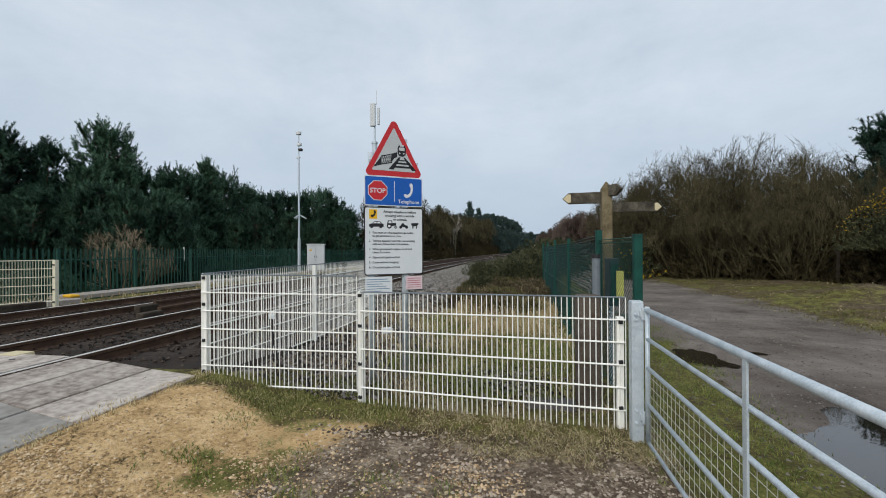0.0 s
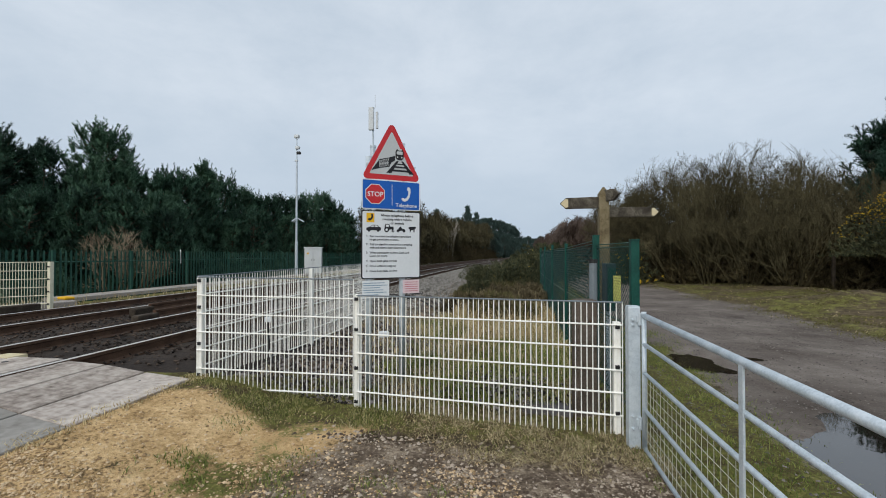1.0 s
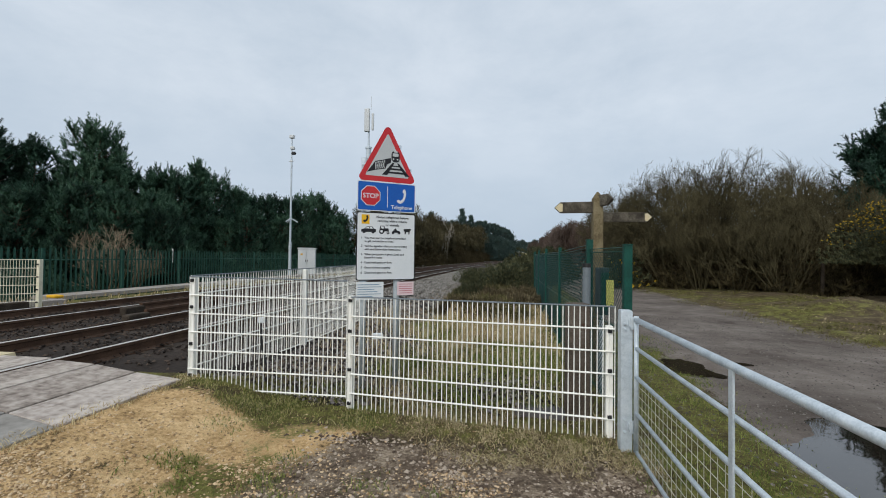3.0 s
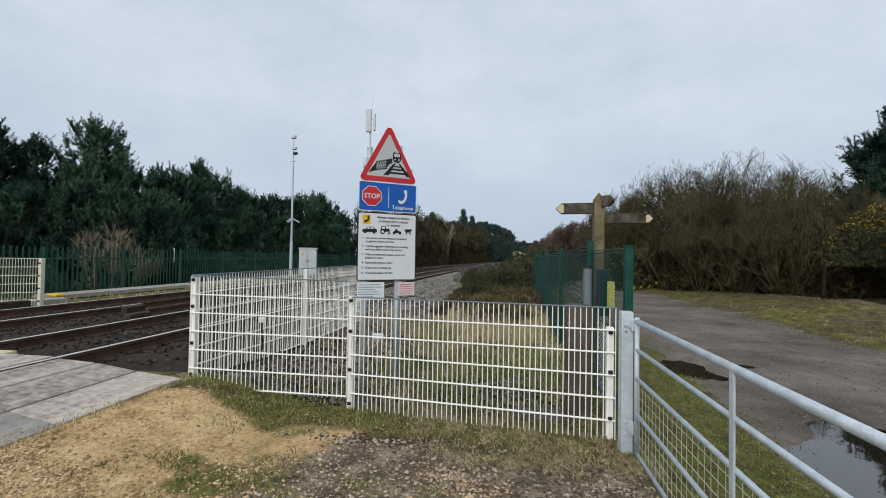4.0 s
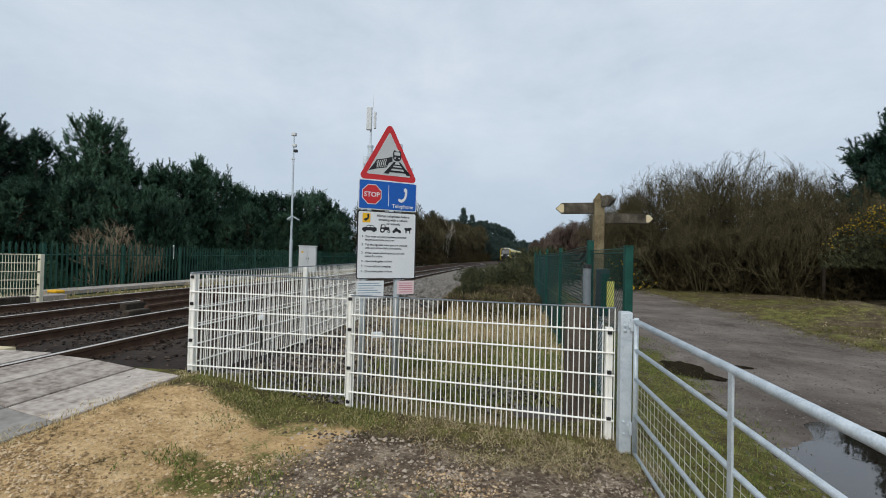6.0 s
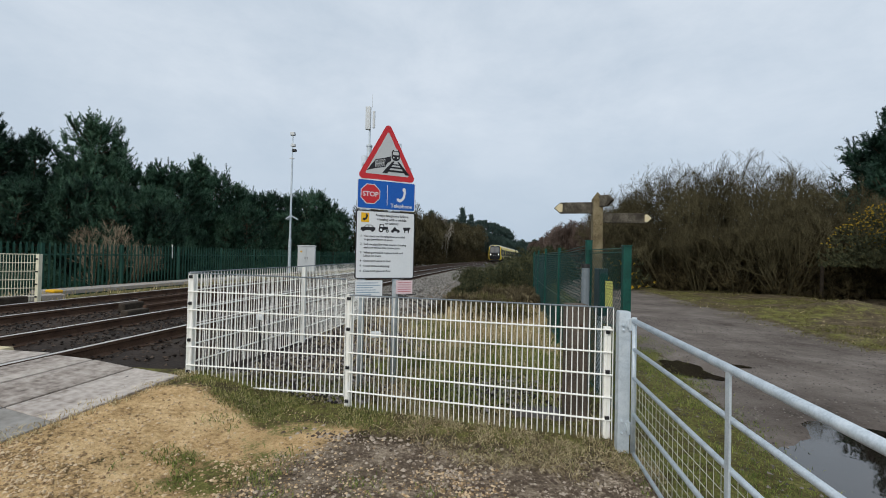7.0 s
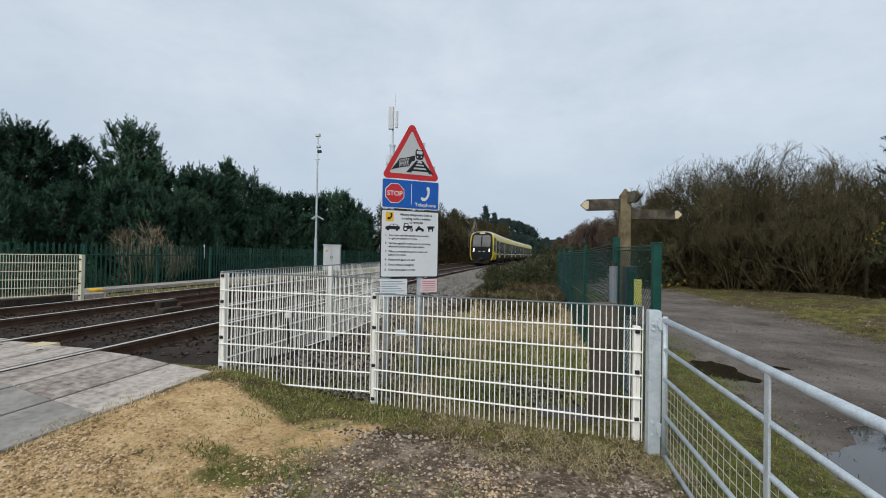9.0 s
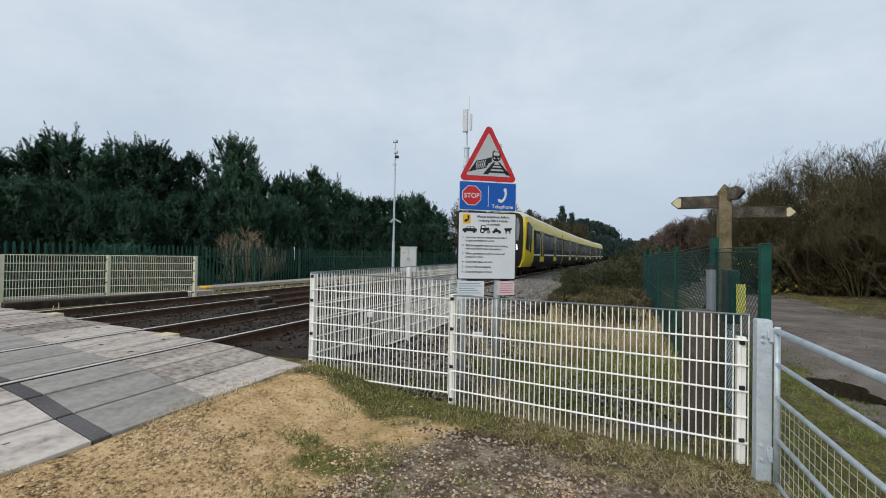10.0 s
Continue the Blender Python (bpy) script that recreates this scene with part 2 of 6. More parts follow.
def ground_material():
    """Soil whose sandy, stony, mossy and paved zones come from the mesh's zone attribute, broken up by noise."""
    m = bpy.data.materials.new("mixed_ground")
    m.use_nodes = True
    n, l = m.node_tree.nodes, m.node_tree.links
    b = n["Principled BSDF"]
    b.inputs["Roughness"].default_value, b.inputs["Specular IOR Level"].default_value = 0.95, 0.15
    co = n.new("ShaderNodeTexCoord")

    def tex(scale, detail=6, rough=0.6):
        t = n.new("ShaderNodeTexNoise")
        t.inputs["Scale"].default_value, t.inputs["Detail"].default_value, t.inputs["Roughness"].default_value = scale, detail, rough
        l.new(co.outputs["Object"], t.inputs["Vector"])
        return t.outputs["Fac"]

    def ramp(value, *stops):
        r = n.new("ShaderNodeValToRGB")
        while len(r.color_ramp.elements) < len(stops):
            r.color_ramp.elements.new(0.5)
        for e, (p, c) in zip(r.color_ramp.elements, stops):
            e.position, e.color = p, (*c, 1)
        l.new(value, r.inputs["Fac"])
        return r.outputs["Color"]

    coarse, mid, fine, grit = tex(0.7), tex(4), tex(28, 8, 0.7), tex(120, 4)
    patch = n.new("ShaderNodeMix")
    patch.inputs["Factor"].default_value = 0.55
    l.new(mid, patch.inputs["A"]), l.new(fine, patch.inputs["B"])
    patch = patch.outputs["Result"]
    litter = ramp(patch, (0.38, (0.04, 0.03, 0.017)), (0.5, (0.095, 0.072, 0.042)), (0.62, (0.19, 0.15, 0.088)))
    sand = ramp(patch, (0.36, (0.23, 0.145, 0.065)), (0.46, (0.47, 0.31, 0.145)), (0.54, (0.61, 0.42, 0.215)), (0.64, (0.80, 0.59, 0.34)))
    gravel = ramp(patch, (0.38, (0.06, 0.043, 0.03)), (0.5, (0.155, 0.117, 0.083)), (0.61, (0.37, 0.30, 0.22)))
    moss = ramp(patch, (0.38, (0.045, 0.034, 0.018)), (0.47, (0.095, 0.08, 0.029)), (0.54, (0.13, 0.13, 0.034)), (0.63, (0.23, 0.205, 0.072)))
    worn = n.new("ShaderNodeMix")
    worn.inputs["Factor"].default_value = 0.6
    l.new(patch, worn.inputs["A"]), l.new(coarse, worn.inputs["B"])
    road = ramp(worn.outputs["Result"], (0.36, (0.062, 0.05, 0.042)), (0.46, (0.125, 0.104, 0.089)), (0.54, (0.165, 0.141, 0.123)), (0.64, (0.25, 0.218, 0.19)))
    zone = n.new("ShaderNodeVertexColor")
    zone.layer_name = "zone"
    sep = n.new("ShaderNodeSeparateColor")
    l.new(zone.outputs["Color"], sep.inputs["Color"])
    colour = litter
    for mask, layer in ((sep.outputs["Red"], sand), (sep.outputs["Green"], gravel), (sep.outputs["Blue"], moss), (zone.outputs["Alpha"], road)):
        add, sharp, mixed = n.new("ShaderNodeMath"), n.new("ShaderNodeMapRange"), n.new("ShaderNodeMix")
        add.operation = "MULTIPLY_ADD"
        l.new(patch, add.inputs[0])
        add.inputs[1].default_value = 2.6
        l.new(mask, add.inputs[2])
        sharp.inputs["From Min"].default_value, sharp.inputs["From Max"].default_value = 1.66, 1.94
        l.new(add.outputs[0], sharp.inputs["Value"])
        mixed.data_type = "RGBA"
        l.new(sharp.outputs["Result"], mixed.inputs["Factor"])
        l.new(colour, mixed.inputs["A"]), l.new(layer, mixed.inputs["B"])
        colour = mixed.outputs["Result"]
    l.new(colour, b.inputs["Base Color"])
    bp = n.new("ShaderNodeBump")
    bp.inputs["Strength"].default_value, bp.inputs["Distance"].default_value = 0.8, 0.03
    l.new(fine, bp.inputs["Height"])
    l.new(bp.outputs["Normal"], b.inputs["Normal"])
    return m


M_ground = ground_material()


# ---- mesh helpers ----
def mesh_object(name, verts, faces, mat, parent=None, smooth=False):
    me = bpy.data.meshes.new(name)
    me.from_pydata(verts, [], faces)
    me.materials.append(mat)
    if smooth:
        me.polygons.foreach_set("use_smooth", [True] * len(me.polygons))
    me.update()
    ob = new(name, me)
    if parent:
        ob.parent = parent
    return ob


def part(name, bm, mat, parent=None, label="", smooth=False):
    me = bpy.data.meshes.new(name)
    bm.to_mesh(me)
    bm.free()
    me.materials.append(mat)
    if smooth:
        me.polygons.foreach_set("use_smooth", [True] * len(me.polygons))
    ob = new(name, me)
    if parent:
        ob.parent = parent
    if label:
        ob["label"] = label
    return ob


def box(bm, size, at, rot=None, bevel=0.0):
    """A box of that size centred at a place, its edges bevelled."""
    g = bmesh.ops.create_cube(bm, size=1)["verts"]
    bmesh.ops.scale(bm, vec=size, verts=g)
    if bevel:
        es = list({e for v in g for e in v.link_edges})
        g = bmesh.ops.bevel(bm, geom=es, offset=bevel, segments=2, affect="EDGES", profile=0.5)["verts"]
    m = Matrix.Translation(at) @ (rot.to_4x4() if rot else Matrix())
    bmesh.ops.transform(bm, matrix=m, verts=list({v for v in g}))
    return bm


def rod(bm, a, b, r, sides=8, r2=None):
    """A round bar between two places."""
    a, b = Vector(a), Vector(b)
    g = bmesh.ops.create_cone(bm, cap_ends=True, segments=sides, radius1=r, radius2=r if r2 is None else r2, depth=(b - a).length)["verts"]
    q = (b - a).to_track_quat("Z", "Y").to_matrix().to_4x4()
    bmesh.ops.transform(bm, matrix=Matrix.Translation((a + b) / 2) @ q, verts=g)
    return bm


def outline(bm, points, depth, m=None):
    """A flat plate with that outline (x, z), that thick towards -y."""
    vs = [bm.verts.new((x, 0, z)) for x, z in points]
    f = bm.faces.new(vs)
    r = bmesh.ops.extrude_face_region(bm, geom=[f])
    ex = [e for e in r["geom"] if isinstance(e, bmesh.types.BMVert)]
    bmesh.ops.translate(bm, vec=(0, -depth, 0), verts=ex)
    if m:
        bmesh.ops.transform(bm, matrix=m, verts=vs + ex)
    bmesh.ops.recalc_face_normals(bm, faces=bm.faces[:])
    return bm


def empty(name, m, label, category, group="", kind=""):
    ob = new(name)
    ob.matrix_basis = m
    return tagged(ob, label, category, group, kind)


def smoothstep(a, b, v):
    t = min(1.0, max(0.0, (v - a) / (b - a)))
    return t * t * (3 - 2 * t)


# ---- the lie of the land: the railway runs along +y and bends gently to the right ----
RAIL_Z = 0.42
RAILS = (-4.87, -6.375, -8.22, -9.725)


def bend(s):
    """How far the line has curved to the right at y = s."""
    return 0.00056 * s * s if 0 < s < 90 else (0.0 if s <= 0 else 4.536 + 0.1008 * (s - 90))


def land(x, y):
    """The ground's height."""
    u = x - bend(y)
    rise = 0.265 * smoothstep(-1.8, -3.25, u)
    bed = 0.05 * smoothstep(-10.4, -11.2, u) - 0.55 * smoothstep(-13.3, -15.0, u)
    z = rise + bed - 0.13 * smoothstep(4.15, 4.8, y) * smoothstep(-2.6, -3.3, u)
    far = math.hypot(x, y)
    z += 0.02 * noise.noise((x * 0.9, y * 0.9, 0)) + 0.008 * noise.noise((x * 4, y * 4, 3))
    for px, py, rx, ry in ((2.95, 6.95, 0.5, 0.75), (3.5, 3.7, 1.15, 1.15)):
        if abs(x - px) < 2 and abs(y - py) < 2:
            z -= 0.05 * smoothstep(1.15, 0.7, math.hypot((x - px) / rx, (y - py) / ry) + 0.3 * noise.noise((x * 2.2, y * 2.2, 9)))
    if u > 6.4:
        z += smoothstep(6.6, 7.6, u) * (0.09 * noise.noise((x * 1.1, y * 1.1, 17)) + 0.06 + 0.03 * noise.noise((x * 3.1, y * 3.1, 18)))
        z += 0.5 * smoothstep(8.2, 12, u) * (0.5 + 0.5 * noise.noise((x * 0.35, y * 0.35, 7)))
    z += 0.32 * math.exp(-((x - 9.4) / 1.4) ** 2 - ((y - 13.9) / 0.9) ** 2) if abs(x - 9.4) < 4 and abs(y - 13.9) < 4 else 0.0
    if 1.9 < u < 7.2:
        z += -0.03 * smoothstep(1.9, 2.6, u) * smoothstep(7.2, 6.4, u)
    return z


def axis(lo, hi, near_lo, near_hi, step):
    vals = list(np.arange(near_lo, near_hi, step))
    v, s = near_hi, step
    while v < hi:
        vals.append(v)
        s *= 1.25
        v += s
    vals.append(hi)
    v, s = near_lo, step
    while v > lo:
        s *= 1.25
        v -= s
        vals.insert(0, max(v, lo))
    return vals


def build_ground():
    xs, ys = axis(-900, 900, -5, 9.5, 0.14), axis(-300, 1800, -0.5, 14, 0.14)
    verts, zone = [], []
    for y in ys:
        for x in xs:
            verts.append((x, y, land(x, y)))
            u = x - bend(y)
            w = 0.55 * noise.noise((x * 0.8, y * 0.8, 1)) + 0.3 * noise.noise((x * 2.6, y * 2.6, 5))
            sand = smoothstep(-0.9, -1.7, x + 0.25 * (3.2 - y) + 0.6 * w) * smoothstep(4.15, 3.55, y - 0.16 * x - 0.35 + 0.7 * w) * smoothstep(-5, -3.5, x)
            sand *= 1 - 0.3 * smoothstep(3.05, 2.6, y + 0.4 * w)
            gravel = smoothstep(-1.75, -1.05, x + 0.3 * (3.2 - y) + 0.7 * w) * smoothstep(3.7, 3.25, y + 0.12 * x + 0.5 * w) * smoothstep(1.5, 0.9, x + 0.3 * w)
            gravel = max(gravel, 0.8 * smoothstep(-1.2, -1.8, u + 0.5 * w) * smoothstep(4.2, 4.6, y) * smoothstep(-4.6, -3.4, u))
            verge = smoothstep(0.95, 1.25, u + 0.2 * w) * smoothstep(2.75, 2.2, u - 0.12 * (y - 3) + 0.4 * w)
            strip = smoothstep(3.4, 3.8, y + 0.1 * x + 0.3 * w) * smoothstep(5.2, 4.6, y + 0.4 * w) * smoothstep(1.2, 0.8, x) * 0.75
            strip = max(strip, smoothstep(3.55, 3.85, y + 0.5 * w) * smoothstep(4.7, 4.3, y) * smoothstep(-3.6, -3.3, x) * smoothstep(-0.9, -1.7, x) * (0.45 + 0.5 * smoothstep(-0.2, 0.3, noise.noise((x * 2.5, y * 2.5, 4)))))
            green = smoothstep(4.8, 6.5, y) * smoothstep(1.2, 0.6, u) * smoothstep(-2.4, -1, u) * (0.3 + 0.7 * w)
            edge = smoothstep(6.6, 7.3, u + 0.5 * w) * smoothstep(12.4, 9.8, u + 1.6 * w)
            beyond = smoothstep(-10.8, -11.4, u) * 0.7
            near = max(0.0, 1 - math.hypot((x + 2.0) / 0.9, (y - 2.75) / 0.35))
            weedy = 0.42 * smoothstep(0.1, 0.6, near + 1.1 * noise.noise((x * 5, y * 5, 2))) * smoothstep(0, 0.3, near)
            weedy += 0.62 * smoothstep(0.02, 0.3, noise.noise((x * 1.1, y * 1.1, 12)) + 0.4 * noise.noise((x * 3.5, y * 3.5, 14))) * smoothstep(-2.6, -1.6, x) * smoothstep(1.6, 2.2, y) * smoothstep(0.3, -0.3, x)
            moss = max(verge, strip, green, 0.66 * edge * smoothstep(-0.5, 0.35, w + 0.5 * noise.noise((x * 0.5, y * 0.5, 21))), beyond, weedy)
            road = smoothstep(2.0, 2.6, u - 0.1 * (y - 3) * (1 if y < 8 else 0.4) + 0.25 * w) * smoothstep(7.4, 6.7, u + 0.4 * w)
            zone.append((sand, gravel, min(1, max(0, moss)) * (1 - road), road))
    w_ = len(xs)
    faces = [(j * w_ + i, j * w_ + i + 1, (j + 1) * w_ + i + 1, (j + 1) * w_ + i) for j in range(len(ys) - 1) for i in range(w_ - 1)]
    ob = mesh_object("ground", verts, faces, M_ground, None, True)
    at = ob.data.color_attributes.new("zone", "FLOAT_COLOR", "POINT")
    at.data.foreach_set("color", [c for z in zone for c in z])
    return tagged(ob, "sandy, stony and mossy winter ground with a worn track", "ground", kind="structure")


build_ground()


def sweep(name, profile, x0, s0, s1, step, mat, parent=None, z0=0.0):
    """A profile of (x, z) carried along the line at x0 from s0 to s1."""
    verts, faces, s, k = [], [], s0, len(profile)
    stations = []
    while s < s1:
        stations.append(s)
        s += step * (1 if s < 40 else 3)
    stations.append(s1)
    for s in stations:
        for px, pz in profile:
            verts.append((x0 + px + bend(s), s, z0 + pz))
    for j in range(len(stations) - 1):
        for i in range(k):
            a, b = j * k + i, j * k + (i + 1) % k
            faces.append((a, b, b + k, a + k))
    faces += [tuple(range(k))[::-1], tuple(range((len(stations) - 1) * k, len(stations) * k))]
    return mesh_object(name, verts, faces, mat, parent)


# ---- the railway ----
BED = [(-2.5, -0.1), (-3.2, 0.17), (-3.9, 0.24), (-4.5, 0.27), (-5.6, 0.255), (-6.8, 0.27), (-7.3, 0.24), (-7.8, 0.27), (-9, 0.255), (-10.2, 0.27), (-10.8, 0.22), (-11.6, 0.1)]


def bed_height(u):
    """The ballast's height across the line."""
    return float(np.interp(-u, [-p[0] for p in BED], [p[1] for p in BED]))


def build_bed():
    """Dirty ballast under both tracks, with sloping shoulders."""
    prof = BED
    ss = list(np.arange(-12, 40, 0.25)) + list(np.arange(40, 420, 4.0))
    cols = []
    for (xa, za), (xb, zb) in zip(prof, prof[1:]):
        for k in range(4):
            cols.append((xa + (xb - xa) * k / 4, za + (zb - za) * k / 4))
    cols.append(prof[-1])
    verts = [(x + bend(s) + 0.05 * noise.noise((x * 3, s * 3, 2)), s, z + 0.035 * noise.noise((x * 2.2, s * 2.2, 4)) + 0.02 * noise.noise((x * 7, s * 7, 8))) for s in ss for x, z in cols]
    k = len(cols)
    faces = [(j * k + i, (j + 1) * k + i, (j + 1) * k + i + 1, j * k + i + 1) for j in range(len(ss) - 1) for i in range(k - 1)]
    tagged(mesh_object("ballast_bed", verts, faces, M_ballast, None, True), "dirty brown ballast bed under two railway tracks", "ballast", kind="structure")


build_bed()
HEAD = [(-0.036, 0.0), (0.036, 0.0), (0.036, -0.035), (0.012, -0.05), (0.012, -0.12), (0.07, -0.145), (0.07, -0.158), (-0.07, -0.158), (-0.07, -0.145), (-0.012, -0.12), (-0.012, -0.05), (-0.036, -0.035)]
CAP = [(-0.022, 0.004), (0.026, 0.004), (0.029, -0.003), (-0.025, -0.003)]


def build_tracks():
    bms = bmesh.new()
    box(bms, (2.5, 0.26, 0.16), (0, 0, 0), None, 0.015)
    proto = None
    for near, (xa, xb) in ((True, RAILS[:2]), (False, RAILS[2:])):
        tr = empty("railway_track", pose(0, 0, 0), "railway track of worn steel rails on dark oily sleepers", "railway track", "parallel tracks")
        for x in (xa, xb):
            r = sweep("rail", HEAD, x, -14, 420, 1.0, M_rail_rust, tr, RAIL_Z)
            r["label"] = "rusty steel rail with a polished top"
            sweep("rail_head", CAP, x, -14, 420, 1.0, M_rail_top, r, RAIL_Z)
        s = 5.6
        while s < 62:
            c = (xa + xb) / 2 + bend(s)
            m = pose(c, s + random.uniform(-0.02, 0.02), RAIL_Z - 0.158 - 0.075, 0, 0, -math.degrees(0.0012 * s))
            if proto is None:
                proto = part("sleeper", bms, M_sleeper, tr)
                proto.matrix_basis = m
            else:
                o = new("sleeper", proto.data)
                o.parent, o.matrix_basis = tr, m
            s += 0.66
    prof = [(-0.035, 0.09), (0.035, 0.09), (0.035, 0.05), (0.012, 0.03), (0.012, -0.02), (0.05, -0.04), (-0.05, -0.04), (-0.012, -0.02), (-0.012, 0.03), (-0.035, 0.05)]
    for x, s0 in ((-6.82, 7.3), (-7.78, 8.2)):
        th = empty("conductor_rail", pose(0, 0, 0), "rusty third rail on white insulators beside the track", "conductor rail", "conductor rails")
        sweep("rail", prof, x, s0, 420, 1.0, M_rail_rust, th, RAIL_Z)
        bm = bmesh.new()
        box(bm, (0.16, 0.5, 0.2), (x + bend(s0), s0 - 0.2, RAIL_Z - 0.06), None, 0.03)
        part("ramp_end", bm, M_wood_dark, th)
        s = s0 + 1
        ins = None
        while s < 40:
            if ins is None:
                bm = bmesh.new()
                rod(bm, (0, 0, -0.17), (0, 0, -0.04), 0.05, 8)
                ins = part("insulator", bm, M_concrete, th, "dirty white insulator")
                o = ins
            else:
                o = new("insulator", ins.data)
                o.parent = th
            o.matrix_basis = pose(x + bend(s), s, RAIL_Z)
            s += 2.6


build_tracks()


def deck_height(u):
    """The crossing's surface: level over the rails, falling to the road at both sides."""
    x = -u
    if x < 4.6:
        return 0.285 + 0.135 * smoothstep(3.2, 4.75, x)
    if x > 10.1:
        return RAIL_Z - 0.06 * (x - 10.1) / 1.6
    return RAIL_Z


def build_deck():
    deck = empty("crossing_deck", pose(0, 0, 0), "level crossing deck of worn concrete panels between the rails", "level crossing", kind="structure")
    rows = [(-3.30, -3.82), (-3.845, -4.31), (-4.335, -4.79), (-4.95, -5.59), (-5.615, -6.295), (-6.455, -7.27), (-7.295, -8.14), (-8.30, -8.95), (-8.975, -9.645), (-9.805, -10.69), (-10.715, -11.6)]
    for row, (xa, xb) in enumerate(rows):
        end = 4.02 + 0.1 * max(0, -(xa + xb) / 2 - 4.6)
        cut = lambda x: (end, 2.78 - 0.12 * (x + 3.4), 1.98 - 0.1 * (x + 3.4), 1.86 - 0.1 * (x + 3.4), 0.4, -1.6)
        for k in range(5):
            (sa, ta), (sb, tb) = ((cut(xa)[j], cut(xb)[j]) for j in (k, k + 1))
            bm = bmesh.new()
            za, zb = deck_height(xa), deck_height(xb)
            g = 0.004
            vs = [bm.verts.new(p) for p in ((xa, sb + g, za), (xb, tb + g, zb), (xb, ta - g, zb), (xa, sa - g, za))]
            f = bm.faces.new(vs)
            r = bmesh.ops.extrude_face_region(bm, geom=[f])
            low = [v for v in r["geom"] if isinstance(v, bmesh.types.BMVert)]
            bmesh.ops.translate(bm, vec=(0, 0, -0.16), verts=low)
            bmesh.ops.recalc_face_normals(bm, faces=bm.faces[:])
            bmesh.ops.bevel(bm, geom=bm.edges[:], offset=0.005, segments=1, affect="EDGES")
            part("panel", bm, M_deck_dark if k == 1 else (M_asphalt if k == 2 else (M_deck_oily if (k == 0 and row >= 1) or row >= 5 else M_deck)), deck)
            if k in (0, 3, 4) and xa - xb > 0.5:
                for fx, fy in ((0.25, 0.25), (0.75, 0.8)):
                    bm = bmesh.new()
                    x, y = xa + (xb - xa) * fx, sb + (sa - sb) * fy
                    rod(bm, (x, y, deck_height(x) - 0.01), (x, y, deck_height(x) + 0.003), 0.03, 10)
                    part("lifting_hole", bm, M_black, deck)
    for x, s in ((-5.72, 4.08), (-9.2, 4.5)):
        bm = bmesh.new()
        vs = [(-0.16, 0), (0.16, 0), (0.13, 0.09), (-0.13, 0.09)]
        outline(bm, vs, 0.2)
        o = part("end_ramp", bm, M_cream, deck, "cream concrete end ramp")
        o.matrix_basis = pose(x, s + 0.12, RAIL_Z - 0.085, 0, 0, 0)


build_deck()

# ---- fences and gate beside the crossing ----
def wire_panel(a, b, top, rows, tail, parent, mat=M_white, pitch=0.05, r=0.0049, rh=0.0066, rail=True):
    """Welded mesh between two feet (x, y, z): uprights every 5 cm, pairs of level wires every 20 cm."""
    a, b = Vector(a), Vector(b)
    run = b - a
    side = Vector((run.y, -run.x, 0)).normalized()
    n = max(2, round(run.length / pitch))
    first = None
    for i in range(n + 1):
        if first is None:
            bm = bmesh.new()
            first = o = part("upright_wire", rod(bm, (0, 0, tail), (0, 0, top), r, 5), mat, parent)
        else:
            o = new("upright_wire", first.data)
            o.parent = parent
        o.matrix_basis = Matrix.Translation(a + run * i / n)
    for i, z in enumerate(rows):
        bm = bmesh.new()
        for s in (-1, 1):
            o = side * s * 0.006 + Vector((0, 0, z))
            rod(bm, a + o, b + o, rh, 6)
        part("level_wire", bm, M_dull if rail and i == 0 else mat, parent)


def fence_post(x, y, z0, z1, parent, clips=(), size=0.06, face=-1, mat=M_white):
    bm = bmesh.new()
    box(bm, (size, size, z1 - z0), (x, y, (z0 + z1) / 2), None, 0.004)
    p = part("post", bm, mat, parent)
    for z in clips:
        bm = bmesh.new()
        box(bm, (size * 0.62, 0.022, 0.034), (x, y + face * (size / 2 + 0.009), z), None, 0.004)
        rod(bm, (x, y + face * (size / 2 + 0.018), z), (x, y + face * (size / 2 + 0.026), z), 0.008, 8)
        part("clip", bm, M_black, p, "black plastic clip")
    return p


P1, P2, P3 = (-3.33, 4.22), (-1.547, 4.27), (0.982, 3.96)
ROWS = (1.14, 0.94, 0.74, 0.54, 0.34, 0.14)
TALL = (1.2, 1.0, 0.8, 0.6, 0.4, 0.2, 0.0)


